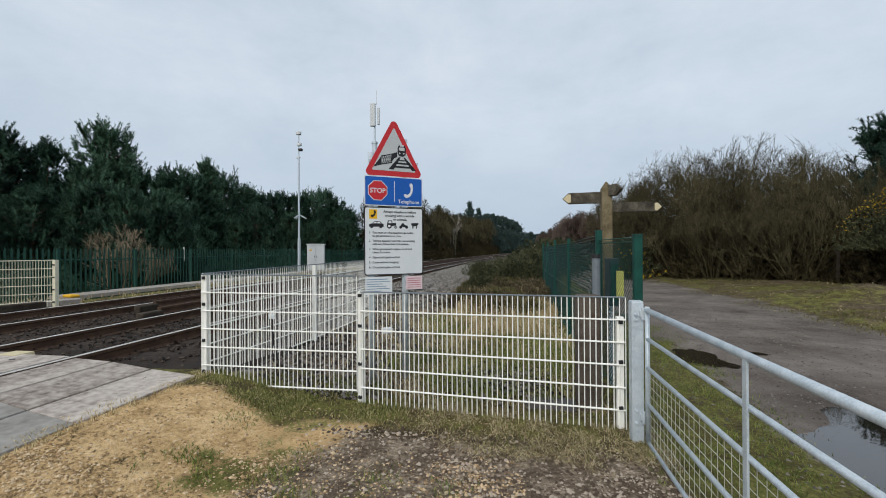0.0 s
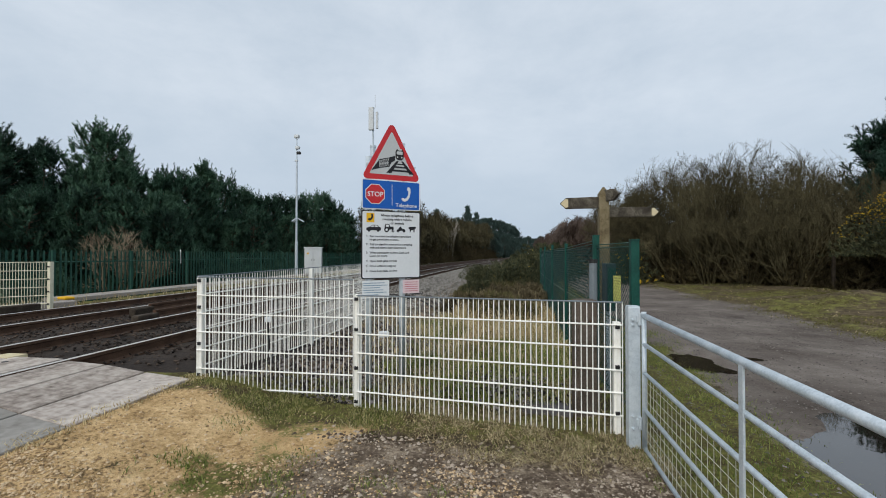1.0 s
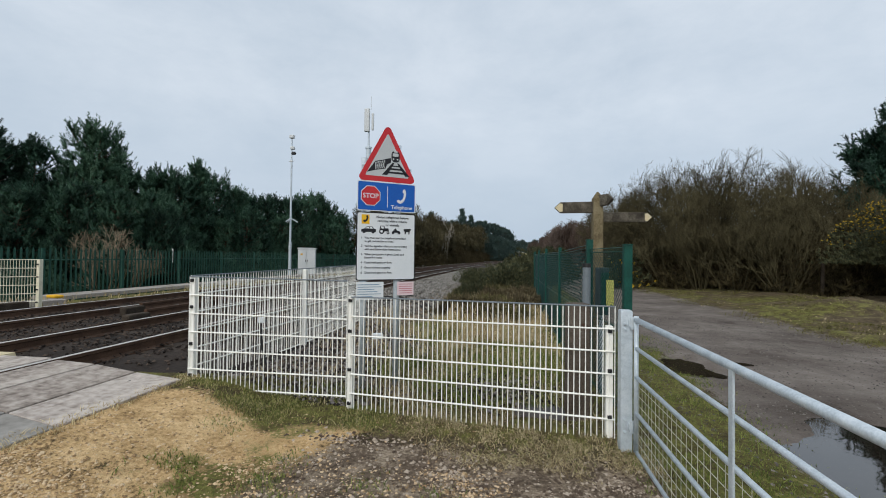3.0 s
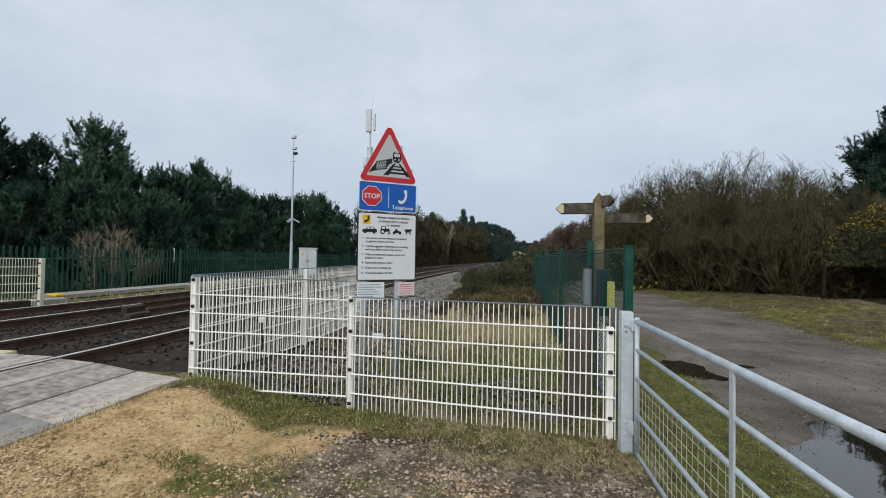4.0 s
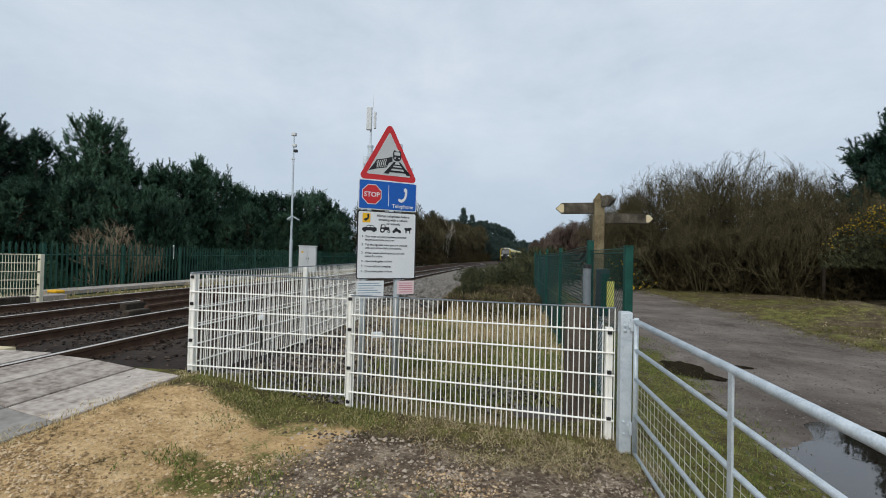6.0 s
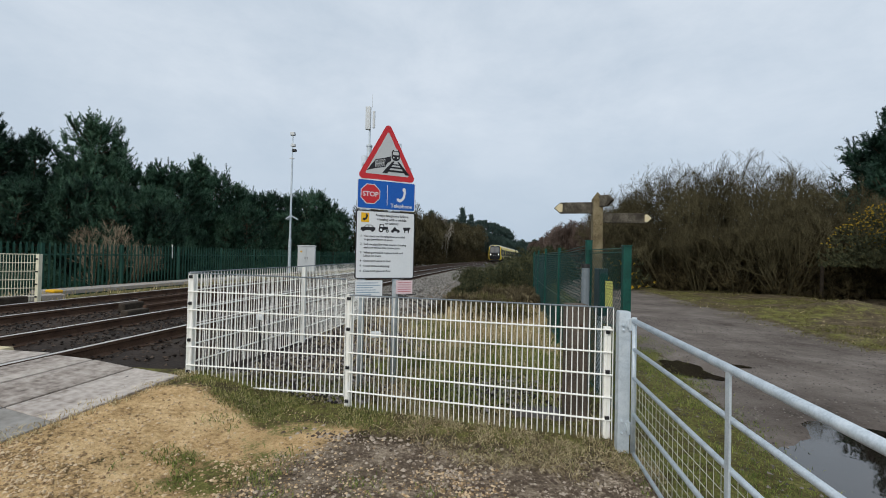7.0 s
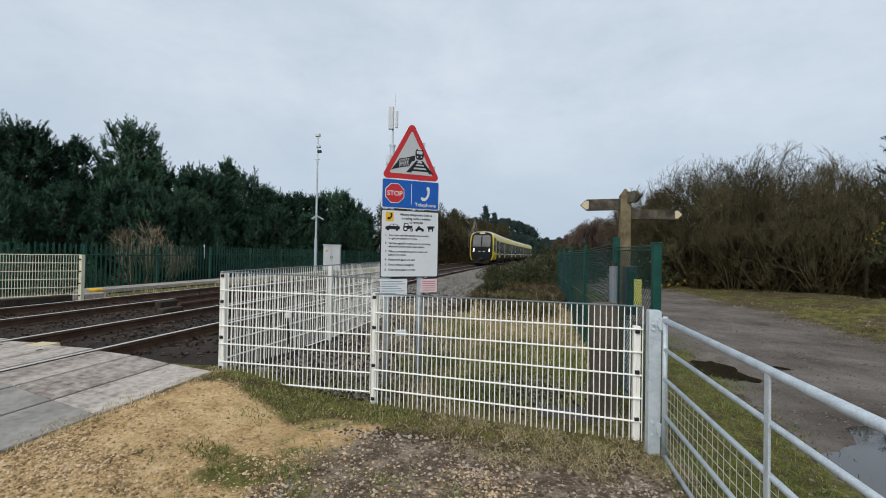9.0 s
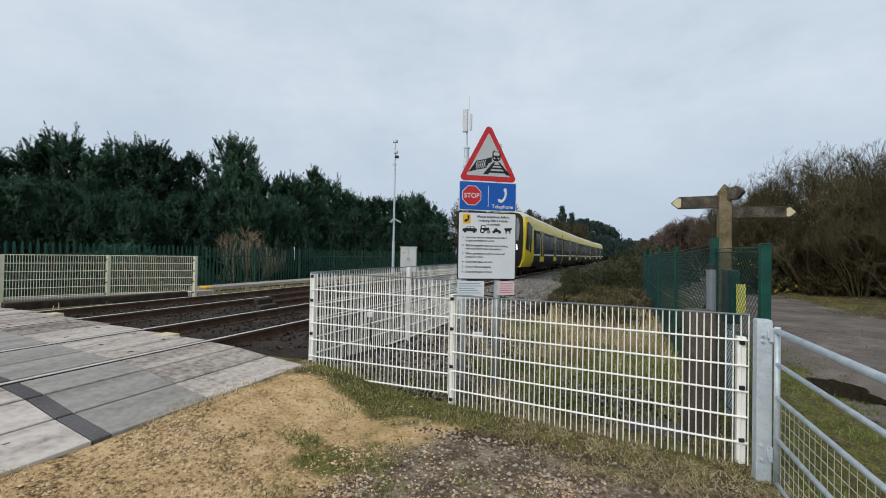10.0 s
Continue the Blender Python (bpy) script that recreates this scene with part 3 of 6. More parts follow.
def build_white_fence():
    f = empty("mesh_fence", pose(0, 0, 0), "white welded mesh fence on square posts beside the crossing", "fence")
    fence_post(*P1, 0.0, 1.345, f, (1.31, 1.02, 0.62, 0.28))
    fence_post(*P2, -0.05, 1.177, f, (1.13, 0.81, 0.41, 0.06))
    fence_post(*P3, -0.05, 0.997, f, (0.955, 0.6, 0.19))
    wire_panel((P1[0] - 0.02, P1[1] - 0.045, 0.152), (P2[0] - 0.03, P2[1] - 0.045, 0.133), 1.205, TALL, -0.02, f)
    wire_panel((P2[0] + 0.01, P2[1] - 0.045, 0.028), (P3[0] + 0.04, P3[1] - 0.045, 0.035), 1.145, ROWS, -0.03, f)
    g = empty("mesh_fence", pose(0, 0, 0), "white welded mesh fence running back along the track", "fence")
    q, e = (-3.09, 6.38), (-2.98, 8.85)
    fence_post(*q, 0.05, 1.37, g, ())
    fence_post(*e, 0.05, 1.40, g, ())
    wire_panel((P1[0] - 0.04, P1[1], 0.155), (q[0] - 0.045, q[1], 0.18), 1.205, TALL, -0.02, g)
    wire_panel((q[0] - 0.045, q[1], 0.18), (e[0] - 0.045, e[1], 0.2), 1.205, TALL, -0.02, g)
    h = empty("mesh_fence", pose(0, 0, 0), "cream-white mesh wing fence across the tracks", "fence")
    pts = [(-10.9, 8.66), (-12.28, 7.22), (-13.1, 5.44), (-13.9, 3.6)]
    for x, y in pts:
        fence_post(x, y, 0.1, 1.42, h, (1.3, 1.0, 0.7, 0.4), 0.085, -1, M_cream_coat)
    for a, b in zip(pts, pts[1:]):
        wire_panel((*a, 0.27), (*b, 0.27), 1.14, ROWS, 0.03, h, M_cream_coat, 0.05, 0.006, 0.009, False)


build_white_fence()


def build_gate():
    """A galvanised field gate that stands shut along the track side."""
    bm = bmesh.new()
    box(bm, (0.095, 0.095, 1.32), (0, 0, 0.505), None, 0.006)
    post = empty("gate_post", pose(1.052, 3.715, 0), "galvanised square steel gate post", "gate post")
    part("shaft", bm, M_galv, post)
    bm = bmesh.new()
    box(bm, (0.088, 0.088, 0.006), (0, 0, 1.168), None, 0.002)
    part("cap", bm, M_galv, post)
    for z in (1.02, 1.06, 0.27, 0.17):
        bm = bmesh.new()
        rod(bm, (-0.015, -0.047, z), (-0.015, -0.06, z), 0.013, 6)
        rod(bm, (-0.015, -0.06, z), (-0.015, -0.076, z), 0.006, 8)
        part("bolt", bm, M_galv, post)
    g = empty("field_gate", pose(1.118, 3.65, 0, 0, 0, -1.0), "galvanised tubular field gate with wire mesh infill", "gate")
    length = 3.6
    levels = ((1.10, 0.022), (0.868, 0.0155), (0.634, 0.0155), (0.34, 0.0155), (0.025, 0.0155))
    for z, r in levels:
        bm = bmesh.new()
        rod(bm, (0, 0, z), (0, -length, z), r, 16)
        part("bar", bm, M_galv, g, "", True)
    for y in (-0.01, -length):
        bm = bmesh.new()
        rod(bm, (0, y, 0.02), (0, y, 1.13), 0.019, 12)
        part("stile", bm, M_galv, g, "", True)
    for y in (-1.52, -2.66):
        bm = bmesh.new()
        box(bm, (0.012, 0.04, 1.07), (-0.014, y, 0.565), None, 0.003)
        part("upright", bm, M_galv, g)
    for z in (1.07, 0.22):
        bm = bmesh.new()
        box(bm, (0.05, 0.05, 0.06), (-0.03, 0.02, z), None, 0.006)
        rod(bm, (-0.03, 0.0, z - 0.05), (-0.03, 0.0, z + 0.05), 0.014, 10)
        part("hinge", bm, M_galv, g)
    first = None
    for k in range(1, 48):
        if first is None:
            first = o = part("upright_wire", rod(bmesh.new(), (0.004, 0, 0.03), (0.004, 0, 0.645), 0.0016, 4), M_wire, g)
        else:
            o = new("upright_wire", first.data)
            o.parent = g
        o.matrix_basis = pose(0, -length * k / 48, 0)
    for k in range(1, 8):
        z = 0.03 + 0.615 * k / 8
        if abs(z - 0.345) > 0.02:
            bm = bmesh.new()
            rod(bm, (0.006, 0, z), (0.006, -length, z), 0.002, 5)
            part("level_wire", bm, M_wire, g)


build_gate()


def chain_link(bm, a, b, z0, z1, r=0.0028, step=0.075):
    """Crossing diagonal wires between two feet."""
    a, b = Vector((*a, 0)), Vector((*b, 0))
    run, h = (b - a), z1 - z0
    w = run.length
    d = run / w
    for sgn in (-1, 1):
        k = -h
        while k < w:
            t0, t1 = max(k, 0), min(k + h, w)
            if t1 > t0:
                za, zb = z0 + (t0 - k), z0 + (t1 - k)
                if sgn < 0:
                    za, zb = z1 - (t0 - k), z1 - (t1 - k)
                rod(bm, a + d * t0 + Vector((0, 0, za)), a + d * t1 + Vector((0, 0, zb)), r, 3)
            k += step


def build_green_fence():
    f = empty("chain_link_fence", pose(0, 0, 0), "green plastic-coated chain-link fence on steel posts", "fence")
    pts = [(1.23, 4.28), (1.12, 5.49), (1.12, 8.1), (1.14, 10.6), (1.2, 13.2), (1.3, 15.9), (1.5, 18.6), (1.7, 21.3)]
    tops = [1.735, 1.83, 1.80, 1.83, 1.83, 1.83, 1.83, 1.83]
    for i, ((x, y), z) in enumerate(zip(pts, tops)):
        bm = bmesh.new()
        w = 0.076 if i < 2 else 0.055
        box(bm, (w, w, z + 0.1), (x, y, z / 2 - 0.05), None, 0.006)
        if i < 2:
            box(bm, (w + 0.008, w + 0.008, 0.012), (x, y, z + 0.004), None, 0.003)
        part("post", bm, M_green, f)
    for i, (a, b) in enumerate(zip(pts, pts[1:])):
        bm = bmesh.new()
        chain_link(bm, (a[0], a[1]), (b[0], b[1]), 0.06, 1.70, 0.0026 if i < 1 else 0.0034, 0.06 if i < 1 else 0.085)
        part("chain_link", bm, M_green_wire, f)
        for z in (1.715, 1.675, 0.9, 0.1):
            bm = bmesh.new()
            rod(bm, (*a, z + (0.06 if i == 1 and z > 1 else 0)), (*b, z), 0.006, 5)
            part("line_wire", bm, M_green, f)
    bm = bmesh.new()
    rod(bm, (1.12, 5.52, 1.15), (1.12, 8.08, 0.35), 0.016, 6)
    part("brace", bm, M_green, f)


build_green_fence()


def text_mesh(name, words, size, m, mat, parent, align="LEFT", depth=0.0006, spacing=1.0):
    """Lettering in the built-in font, turned into a mesh; m sets its plane."""
    cu = bpy.data.curves.new(name, "FONT")
    cu.body, cu.size, cu.extrude, cu.align_x, cu.resolution_u = words, size, depth, align, 3
    cu.space_line = spacing
    cu.offset = size * 0.012
    tmp = new("lettering", cu)
    me = bpy.data.meshes.new_from_object(tmp.evaluated_get(bpy.context.evaluated_depsgraph_get()))
    bpy.data.objects.remove(tmp)
    me.materials.clear()
    me.materials.append(mat)
    ob = new(name, me)
    ob.parent, ob.matrix_basis = parent, m
    return ob


def rounded(w, h, r, cx=0, cz=0, k=5):
    pts = []
    for sx, sz, a0 in ((1, 1, 0), (-1, 1, 90), (-1, -1, 180), (1, -1, 270)):
        for i in range(k + 1):
            a = radians(a0 + 90 * i / k)
            pts.append((cx + sx * (w / 2 - r) + r * math.cos(a), cz + sz * (h / 2 - r) + r * math.sin(a)))
    return pts


def rounded_triangle(w, h, r, z0):
    tri = [(-w / 2, z0), (w / 2, z0), (0, z0 + h)]
    c = Vector((0, z0 + h / 3))
    pts, a0 = [], (150, 270, 30)
    apo = h / 3
    for (x, z), mid in zip(tri, (210, 330, 90)):
        d = Vector((x, z)) - c
        p = c + d * (1 - 2 * r / d.length)
        for i in range(-4, 5):
            a = radians(mid + 60 * i / 4)
            pts.append((p.x + r * math.cos(a), p.y + r * math.sin(a)))
    return pts


def plate(name, pts, y, thick, mat, parent, label=""):
    """A plate with the outline pts whose front stands at y (towards -y)."""
    bm = bmesh.new()
    outline(bm, pts, thick)
    o = part(name, bm, mat, parent, label)
    o.matrix_basis = pose(0, y, 0)
    return o


def build_sign():
    s = empty("crossing_sign", pose(-1.36, 4.93, -0.03, 0, 0, 33), "level crossing warning sign with instruction boards on two posts", "road sign")
    for x in (-0.27, 0.15):
        bm = bmesh.new()
        rod(bm, (x, 0.05, -0.1), (x, 0.05, 3.0 if x > 0 else 2.8), 0.038, 14)
        part("post", bm, M_galv, s, "grey steel tube post", True)
    for z in (2.7, 2.3, 1.95, 1.5):
        bm = bmesh.new()
        box(bm, (0.62, 0.02, 0.035), (0, 0.012, z), None, 0.003)
        part("mounting_rail", bm, M_galv, s)
    F = lambda x, z, y=-0.0075: pose(x, y, z, 90, 0, 0)
    # triangle
    tri = plate("warning_triangle", rounded_triangle(0.755, 0.715, 0.045, 2.525), 0.0, 0.004, M_sign_red, s, "red-bordered warning triangle showing a train crossing")
    plate("field", rounded_triangle(0.555, 0.53, 0.012, 2.59), -0.0045, 0.001, M_sign_grey, tri)
    K = M_sign_black
    for pts in ([(-0.256, 2.628), (-0.155, 2.765), (-0.155, 2.66)], [(-0.035, 2.69), (-0.035, 2.80), (0.04, 2.825), (0.04, 2.765), (0.0, 2.745)], [(-0.16, 2.755), (-0.03, 2.79), (-0.03, 2.80), (-0.16, 2.767)], [(-0.16, 2.66), (-0.03, 2.688), (-0.03, 2.698), (-0.16, 2.67)]):
        plate("symbol_fence", pts, -0.006, 0.001, K, tri)
    for i in range(5):
        x = -0.15 + 0.024 * i
        plate("symbol_paling", [(x, 2.665 + 0.005 * i), (x + 0.006, 2.665 + 0.005 * i), (x + 0.03, 2.762 + 0.007 * i), (x + 0.024, 2.762 + 0.007 * i)], -0.0062, 0.001, K, tri)
        plate("symbol_paling", [(x + 0.024, 2.67 + 0.005 * i), (x + 0.03, 2.67 + 0.005 * i), (x + 0.006, 2.758 + 0.007 * i), (x, 2.758 + 0.007 * i)], -0.0064, 0.001, K, tri)
    for pts in ([(-0.07, 2.612), (-0.005, 2.612), (0.085, 2.765), (0.06, 2.765)], [(0.225, 2.612), (0.285, 2.612), (0.14, 2.765), (0.118, 2.765)], [(-0.02, 2.635), (0.25, 2.635), (0.235, 2.658), (-0.005, 2.658)], [(0.02, 2.68), (0.205, 2.68), (0.192, 2.70), (0.032, 2.70)], [(0.05, 2.72), (0.165, 2.72), (0.155, 2.734), (0.058, 2.734)]):
        plate("symbol_track", pts, -0.0066, 0.001, K, tri)
    plate("symbol_train", rounded(0.105, 0.14, 0.045, 0.098, 2.845), -0.0065, 0.001, K, tri)
    plate("symbol_window", rounded(0.075, 0.04, 0.012, 0.098, 2.865), -0.008, 0.001, M_sign_grey, tri)
    plate("symbol_panel", rounded(0.05, 0.02, 0.008, 0.098, 2.905), -0.008, 0.001, M_sign_grey, tri)
    for x in (0.072, 0.124):
        plate("symbol_lamp", rounded(0.02, 0.02, 0.01, x, 2.812), -0.008, 0.001, M_sign_grey, tri)
    # blue board
    blue = plate("stop_board", rounded(0.73, 0.355, 0.02, 0, 2.345), 0.0, 0.004, M_sign_white, s, "blue board with a red stop octagon and a handset")
    plate("field", rounded(0.71, 0.335, 0.015, 0, 2.345), -0.0045, 0.001, M_sign_blue, blue)
    octo = lambda r: [(-0.205 + r * math.cos(radians(22.5 + 45 * i)), 2.348 + r * math.sin(radians(22.5 + 45 * i))) for i in range(8)]
    plate("octagon_rim", octo(0.128), -0.006, 0.001, M_sign_white, blue)
    plate("octagon", octo(0.119), -0.0075, 0.001, M_sign_red, blue)
    text_mesh("stop_lettering", "STOP", 0.08, F(-0.205, 2.32, -0.009), M_sign_white, blue, "CENTER")
    plate("divider", [(0.0, 2.22), (0.006, 2.22), (0.006, 2.47), (0.0, 2.47)], -0.006, 0.001, M_sign_white, blue)
    hs = [(0.125, 2.315), (0.145, 2.322), (0.165, 2.308), (0.192, 2.325), (0.208, 2.36), (0.212, 2.40), (0.195, 2.42), (0.20, 2.448), (0.222, 2.455), (0.238, 2.435), (0.24, 2.385), (0.228, 2.33), (0.20, 2.29), (0.165, 2.272), (0.14, 2.28), (0.124, 2.298)]
    plate("handset", hs, -0.006, 0.001, M_sign_white, blue)
    text_mesh("telephone_lettering", "Telephone", 0.064, F(0.185, 2.205), M_sign_white, blue, "CENTER")
    # white board
    wb = plate("instruction_board", rounded(0.74, 0.815, 0.025, 0, 1.745), 0.0, 0.004, M_sign_black, s, "white instruction board with black border and lettering")
    plate("field", rounded(0.715, 0.79, 0.02, 0, 1.745), -0.0045, 0.001, M_sign_white, wb)
    plate("handset_field", [(-0.31, 2.01), (-0.215, 2.01), (-0.215, 2.12), (-0.31, 2.12)], -0.006, 0.001, M_sign_yellow, wb)
    plate("handset", [(-0.295, 2.04), (-0.27, 2.025), (-0.24, 2.05), (-0.228, 2.085), (-0.236, 2.11), (-0.252, 2.112), (-0.256, 2.095), (-0.25, 2.08), (-0.262, 2.058), (-0.285, 2.058)], -0.0075, 0.001, K, wb)
    for i, w in enumerate(("Always telephone before", "crossing with a vehicle", "or animals")):
        text_mesh("heading", w, 0.041, F(0.07, 2.085 - 0.046 * i), K, wb, "CENTER")
    # vehicle symbols
    z = 1.915
    plate("car_symbol", [(-0.315, z), (-0.31, z + 0.03), (-0.27, z + 0.04), (-0.245, z + 0.065), (-0.18, z + 0.065), (-0.155, z + 0.04), (-0.135, z + 0.035), (-0.135, z)], -0.006, 0.001, K, wb)
    for x in (-0.28, -0.17):
        plate("car_wheel", rounded(0.036, 0.036, 0.018, x, z), -0.006, 0.0012, K, wb)
    for pts in ([(-0.262, z + 0.04), (-0.242, z + 0.058), (-0.22, z + 0.058), (-0.22, z + 0.04)], [(-0.212, z + 0.04), (-0.212, z + 0.058), (-0.185, z + 0.058), (-0.168, z + 0.04)]):
        plate("car_window", pts, -0.0075, 0.001, M_sign_white, wb)
    plate("tractor_symbol", [(-0.09, z + 0.01), (-0.09, z + 0.045), (-0.08, z + 0.08), (-0.03, z + 0.08), (-0.025, z + 0.05), (0.02, z + 0.05), (0.025, z + 0.02), (-0.03, z + 0.01)], -0.006, 0.001, K, wb)
    for x, r in ((-0.065, 0.062), (0.015, 0.036)):
        plate("tractor_wheel", rounded(r, r, r / 2, x, z + r / 2 - 0.02), -0.0063, 0.0012, K, wb)
    plate("tractor_window", [(-0.078, z + 0.046), (-0.07, z + 0.072), (-0.04, z + 0.072), (-0.036, z + 0.046)], -0.0075, 0.001, M_sign_white, wb)
    for x, r in ((-0.065, 0.03), (0.015, 0.015)):
        plate("tractor_hub", rounded(r, r, r / 2, x, z + (0.011 if x < 0 else -0.002)), -0.0078, 0.001, M_sign_white, wb)
    plate("motorcycle_symbol", [(0.07, z), (0.085, z + 0.03), (0.11, z + 0.055), (0.13, z + 0.03), (0.165, z + 0.02), (0.165, z)], -0.006, 0.001, K, wb)
    for x in (0.08, 0.155):
        plate("motorcycle_wheel", rounded(0.036, 0.036, 0.018, x, z), -0.0063, 0.0012, K, wb)
    plate("cow_symbol", [(0.215, z + 0.05), (0.30, z + 0.055), (0.312, z + 0.05), (0.31, z + 0.035), (0.295, z + 0.03), (0.292, z - 0.015), (0.28, z - 0.015), (0.278, z + 0.015), (0.245, z + 0.012), (0.243, z - 0.015), (0.23, z - 0.015), (0.228, z + 0.02), (0.215, z + 0.03)], -0.006, 0.001, K, wb)
    lines = [("1", "You must use the telephone provided\nto get permission to cross"), ("2", "Tell the signaller what you are crossing\nwith and follow their instructions"), ("3", "When permission is given, Look and\nListen for trains"), ("4", "Open both gates on foot"), ("5", "Cross without stopping"), ("6", "Close both gates on foot")]
    zz = 1.835
    for num, words in lines:
        text_mesh("numeral", num, 0.036, F(-0.315, zz), K, wb)
        text_mesh("instruction", words, 0.0335, F(-0.272, zz), K, wb, "LEFT", 0.0006, 1.15)
        zz -= 0.098 if "\n" in words else 0.06
    # small notices
    n1 = plate("notice", rounded(0.33, 0.21, 0.006, -0.195, 1.215), 0.0, 0.003, M_sign_white, s, "small white notice with faded lines of print")
    for i in range(6):
        w = (0.26, 0.29, 0.2, 0.24, 0.28, 0.18)[i]
        plate("print_line", [(-0.345, 1.285 - 0.028 * i), (-0.345 + w, 1.285 - 0.028 * i), (-0.345 + w, 1.293 - 0.028 * i), (-0.345, 1.293 - 0.028 * i)], -0.0035, 0.001, M_print_blue, n1)
    n2 = plate("notice", rounded(0.215, 0.165, 0.006, 0.25, 1.235), 0.0, 0.003, M_sign_pink, s, "small pink notice with faded lines of print")
    for i in range(5):
        plate("print_line", [(0.165, 1.285 - 0.027 * i), (0.335, 1.285 - 0.027 * i), (0.335, 1.292 - 0.027 * i), (0.165, 1.292 - 0.027 * i)], -0.0035, 0.001, M_print_red, n2)


build_sign()


def arm(parent, z, yaw, length, h, tip):
    """A finger board: a plank cut to a point, with a cream painted tip."""
    t = 0.045
    a = new("finger_board")
    a.parent, a.matrix_basis = parent, pose(0, 0, z, 0, 0, yaw)
    bm = bmesh.new()
    outline(bm, [(0.0, -h / 2), (length - h * 0.55, -h / 2), (length, 0), (length - h * 0.55, h / 2), (0, h / 2)], t)
    bmesh.ops.bevel(bm, geom=bm.edges[:], offset=0.005, segments=1, affect="EDGES")
    o = part("board", bm, M_wood_grey, parent, "grey weathered finger board")
    o.matrix_basis = a.matrix_basis @ pose(0, t / 2, 0)
    bpy.data.objects.remove(a)
    if not tip:
        return
    bm = bmesh.new()
    outline(bm, [(length - h * 0.75, -h * 0.34), (length - h * 0.5, -h * 0.40), (length - 0.012, 0), (length - h * 0.5, h * 0.40), (length - h * 0.75, h * 0.34)], t + 0.006)
    q = part("arrow_tip", bm, M_cream, o, "cream painted arrow tip")
    q.matrix_basis = pose(0, 0.003, 0)


def build_fingerpost():
    f = empty("footpath_signpost", pose(1.29, 5.83, 0), "weathered timber footpath signpost with three finger boards", "signpost")
    bm = bmesh.new()
    box(bm, (0.128, 0.128, 2.51), (0, 0, 1.155), None, 0.008)
    g = bmesh.ops.create_cone(bm, cap_ends=True, segments=4, radius1=0.09, radius2=0.01, depth=0.09)["verts"]
    bmesh.ops.transform(bm, matrix=pose(0, 0, 2.45, 0, 0, 45), verts=g)
    part("post", bm, M_wood_old, f)
    arm(f, 2.29, 171, 0.56, 0.15, True)
    arm(f, 2.155, 2, 0.70, 0.13, True)
    arm(f, 2.37, -58, 0.27, 0.15, False)


build_fingerpost()


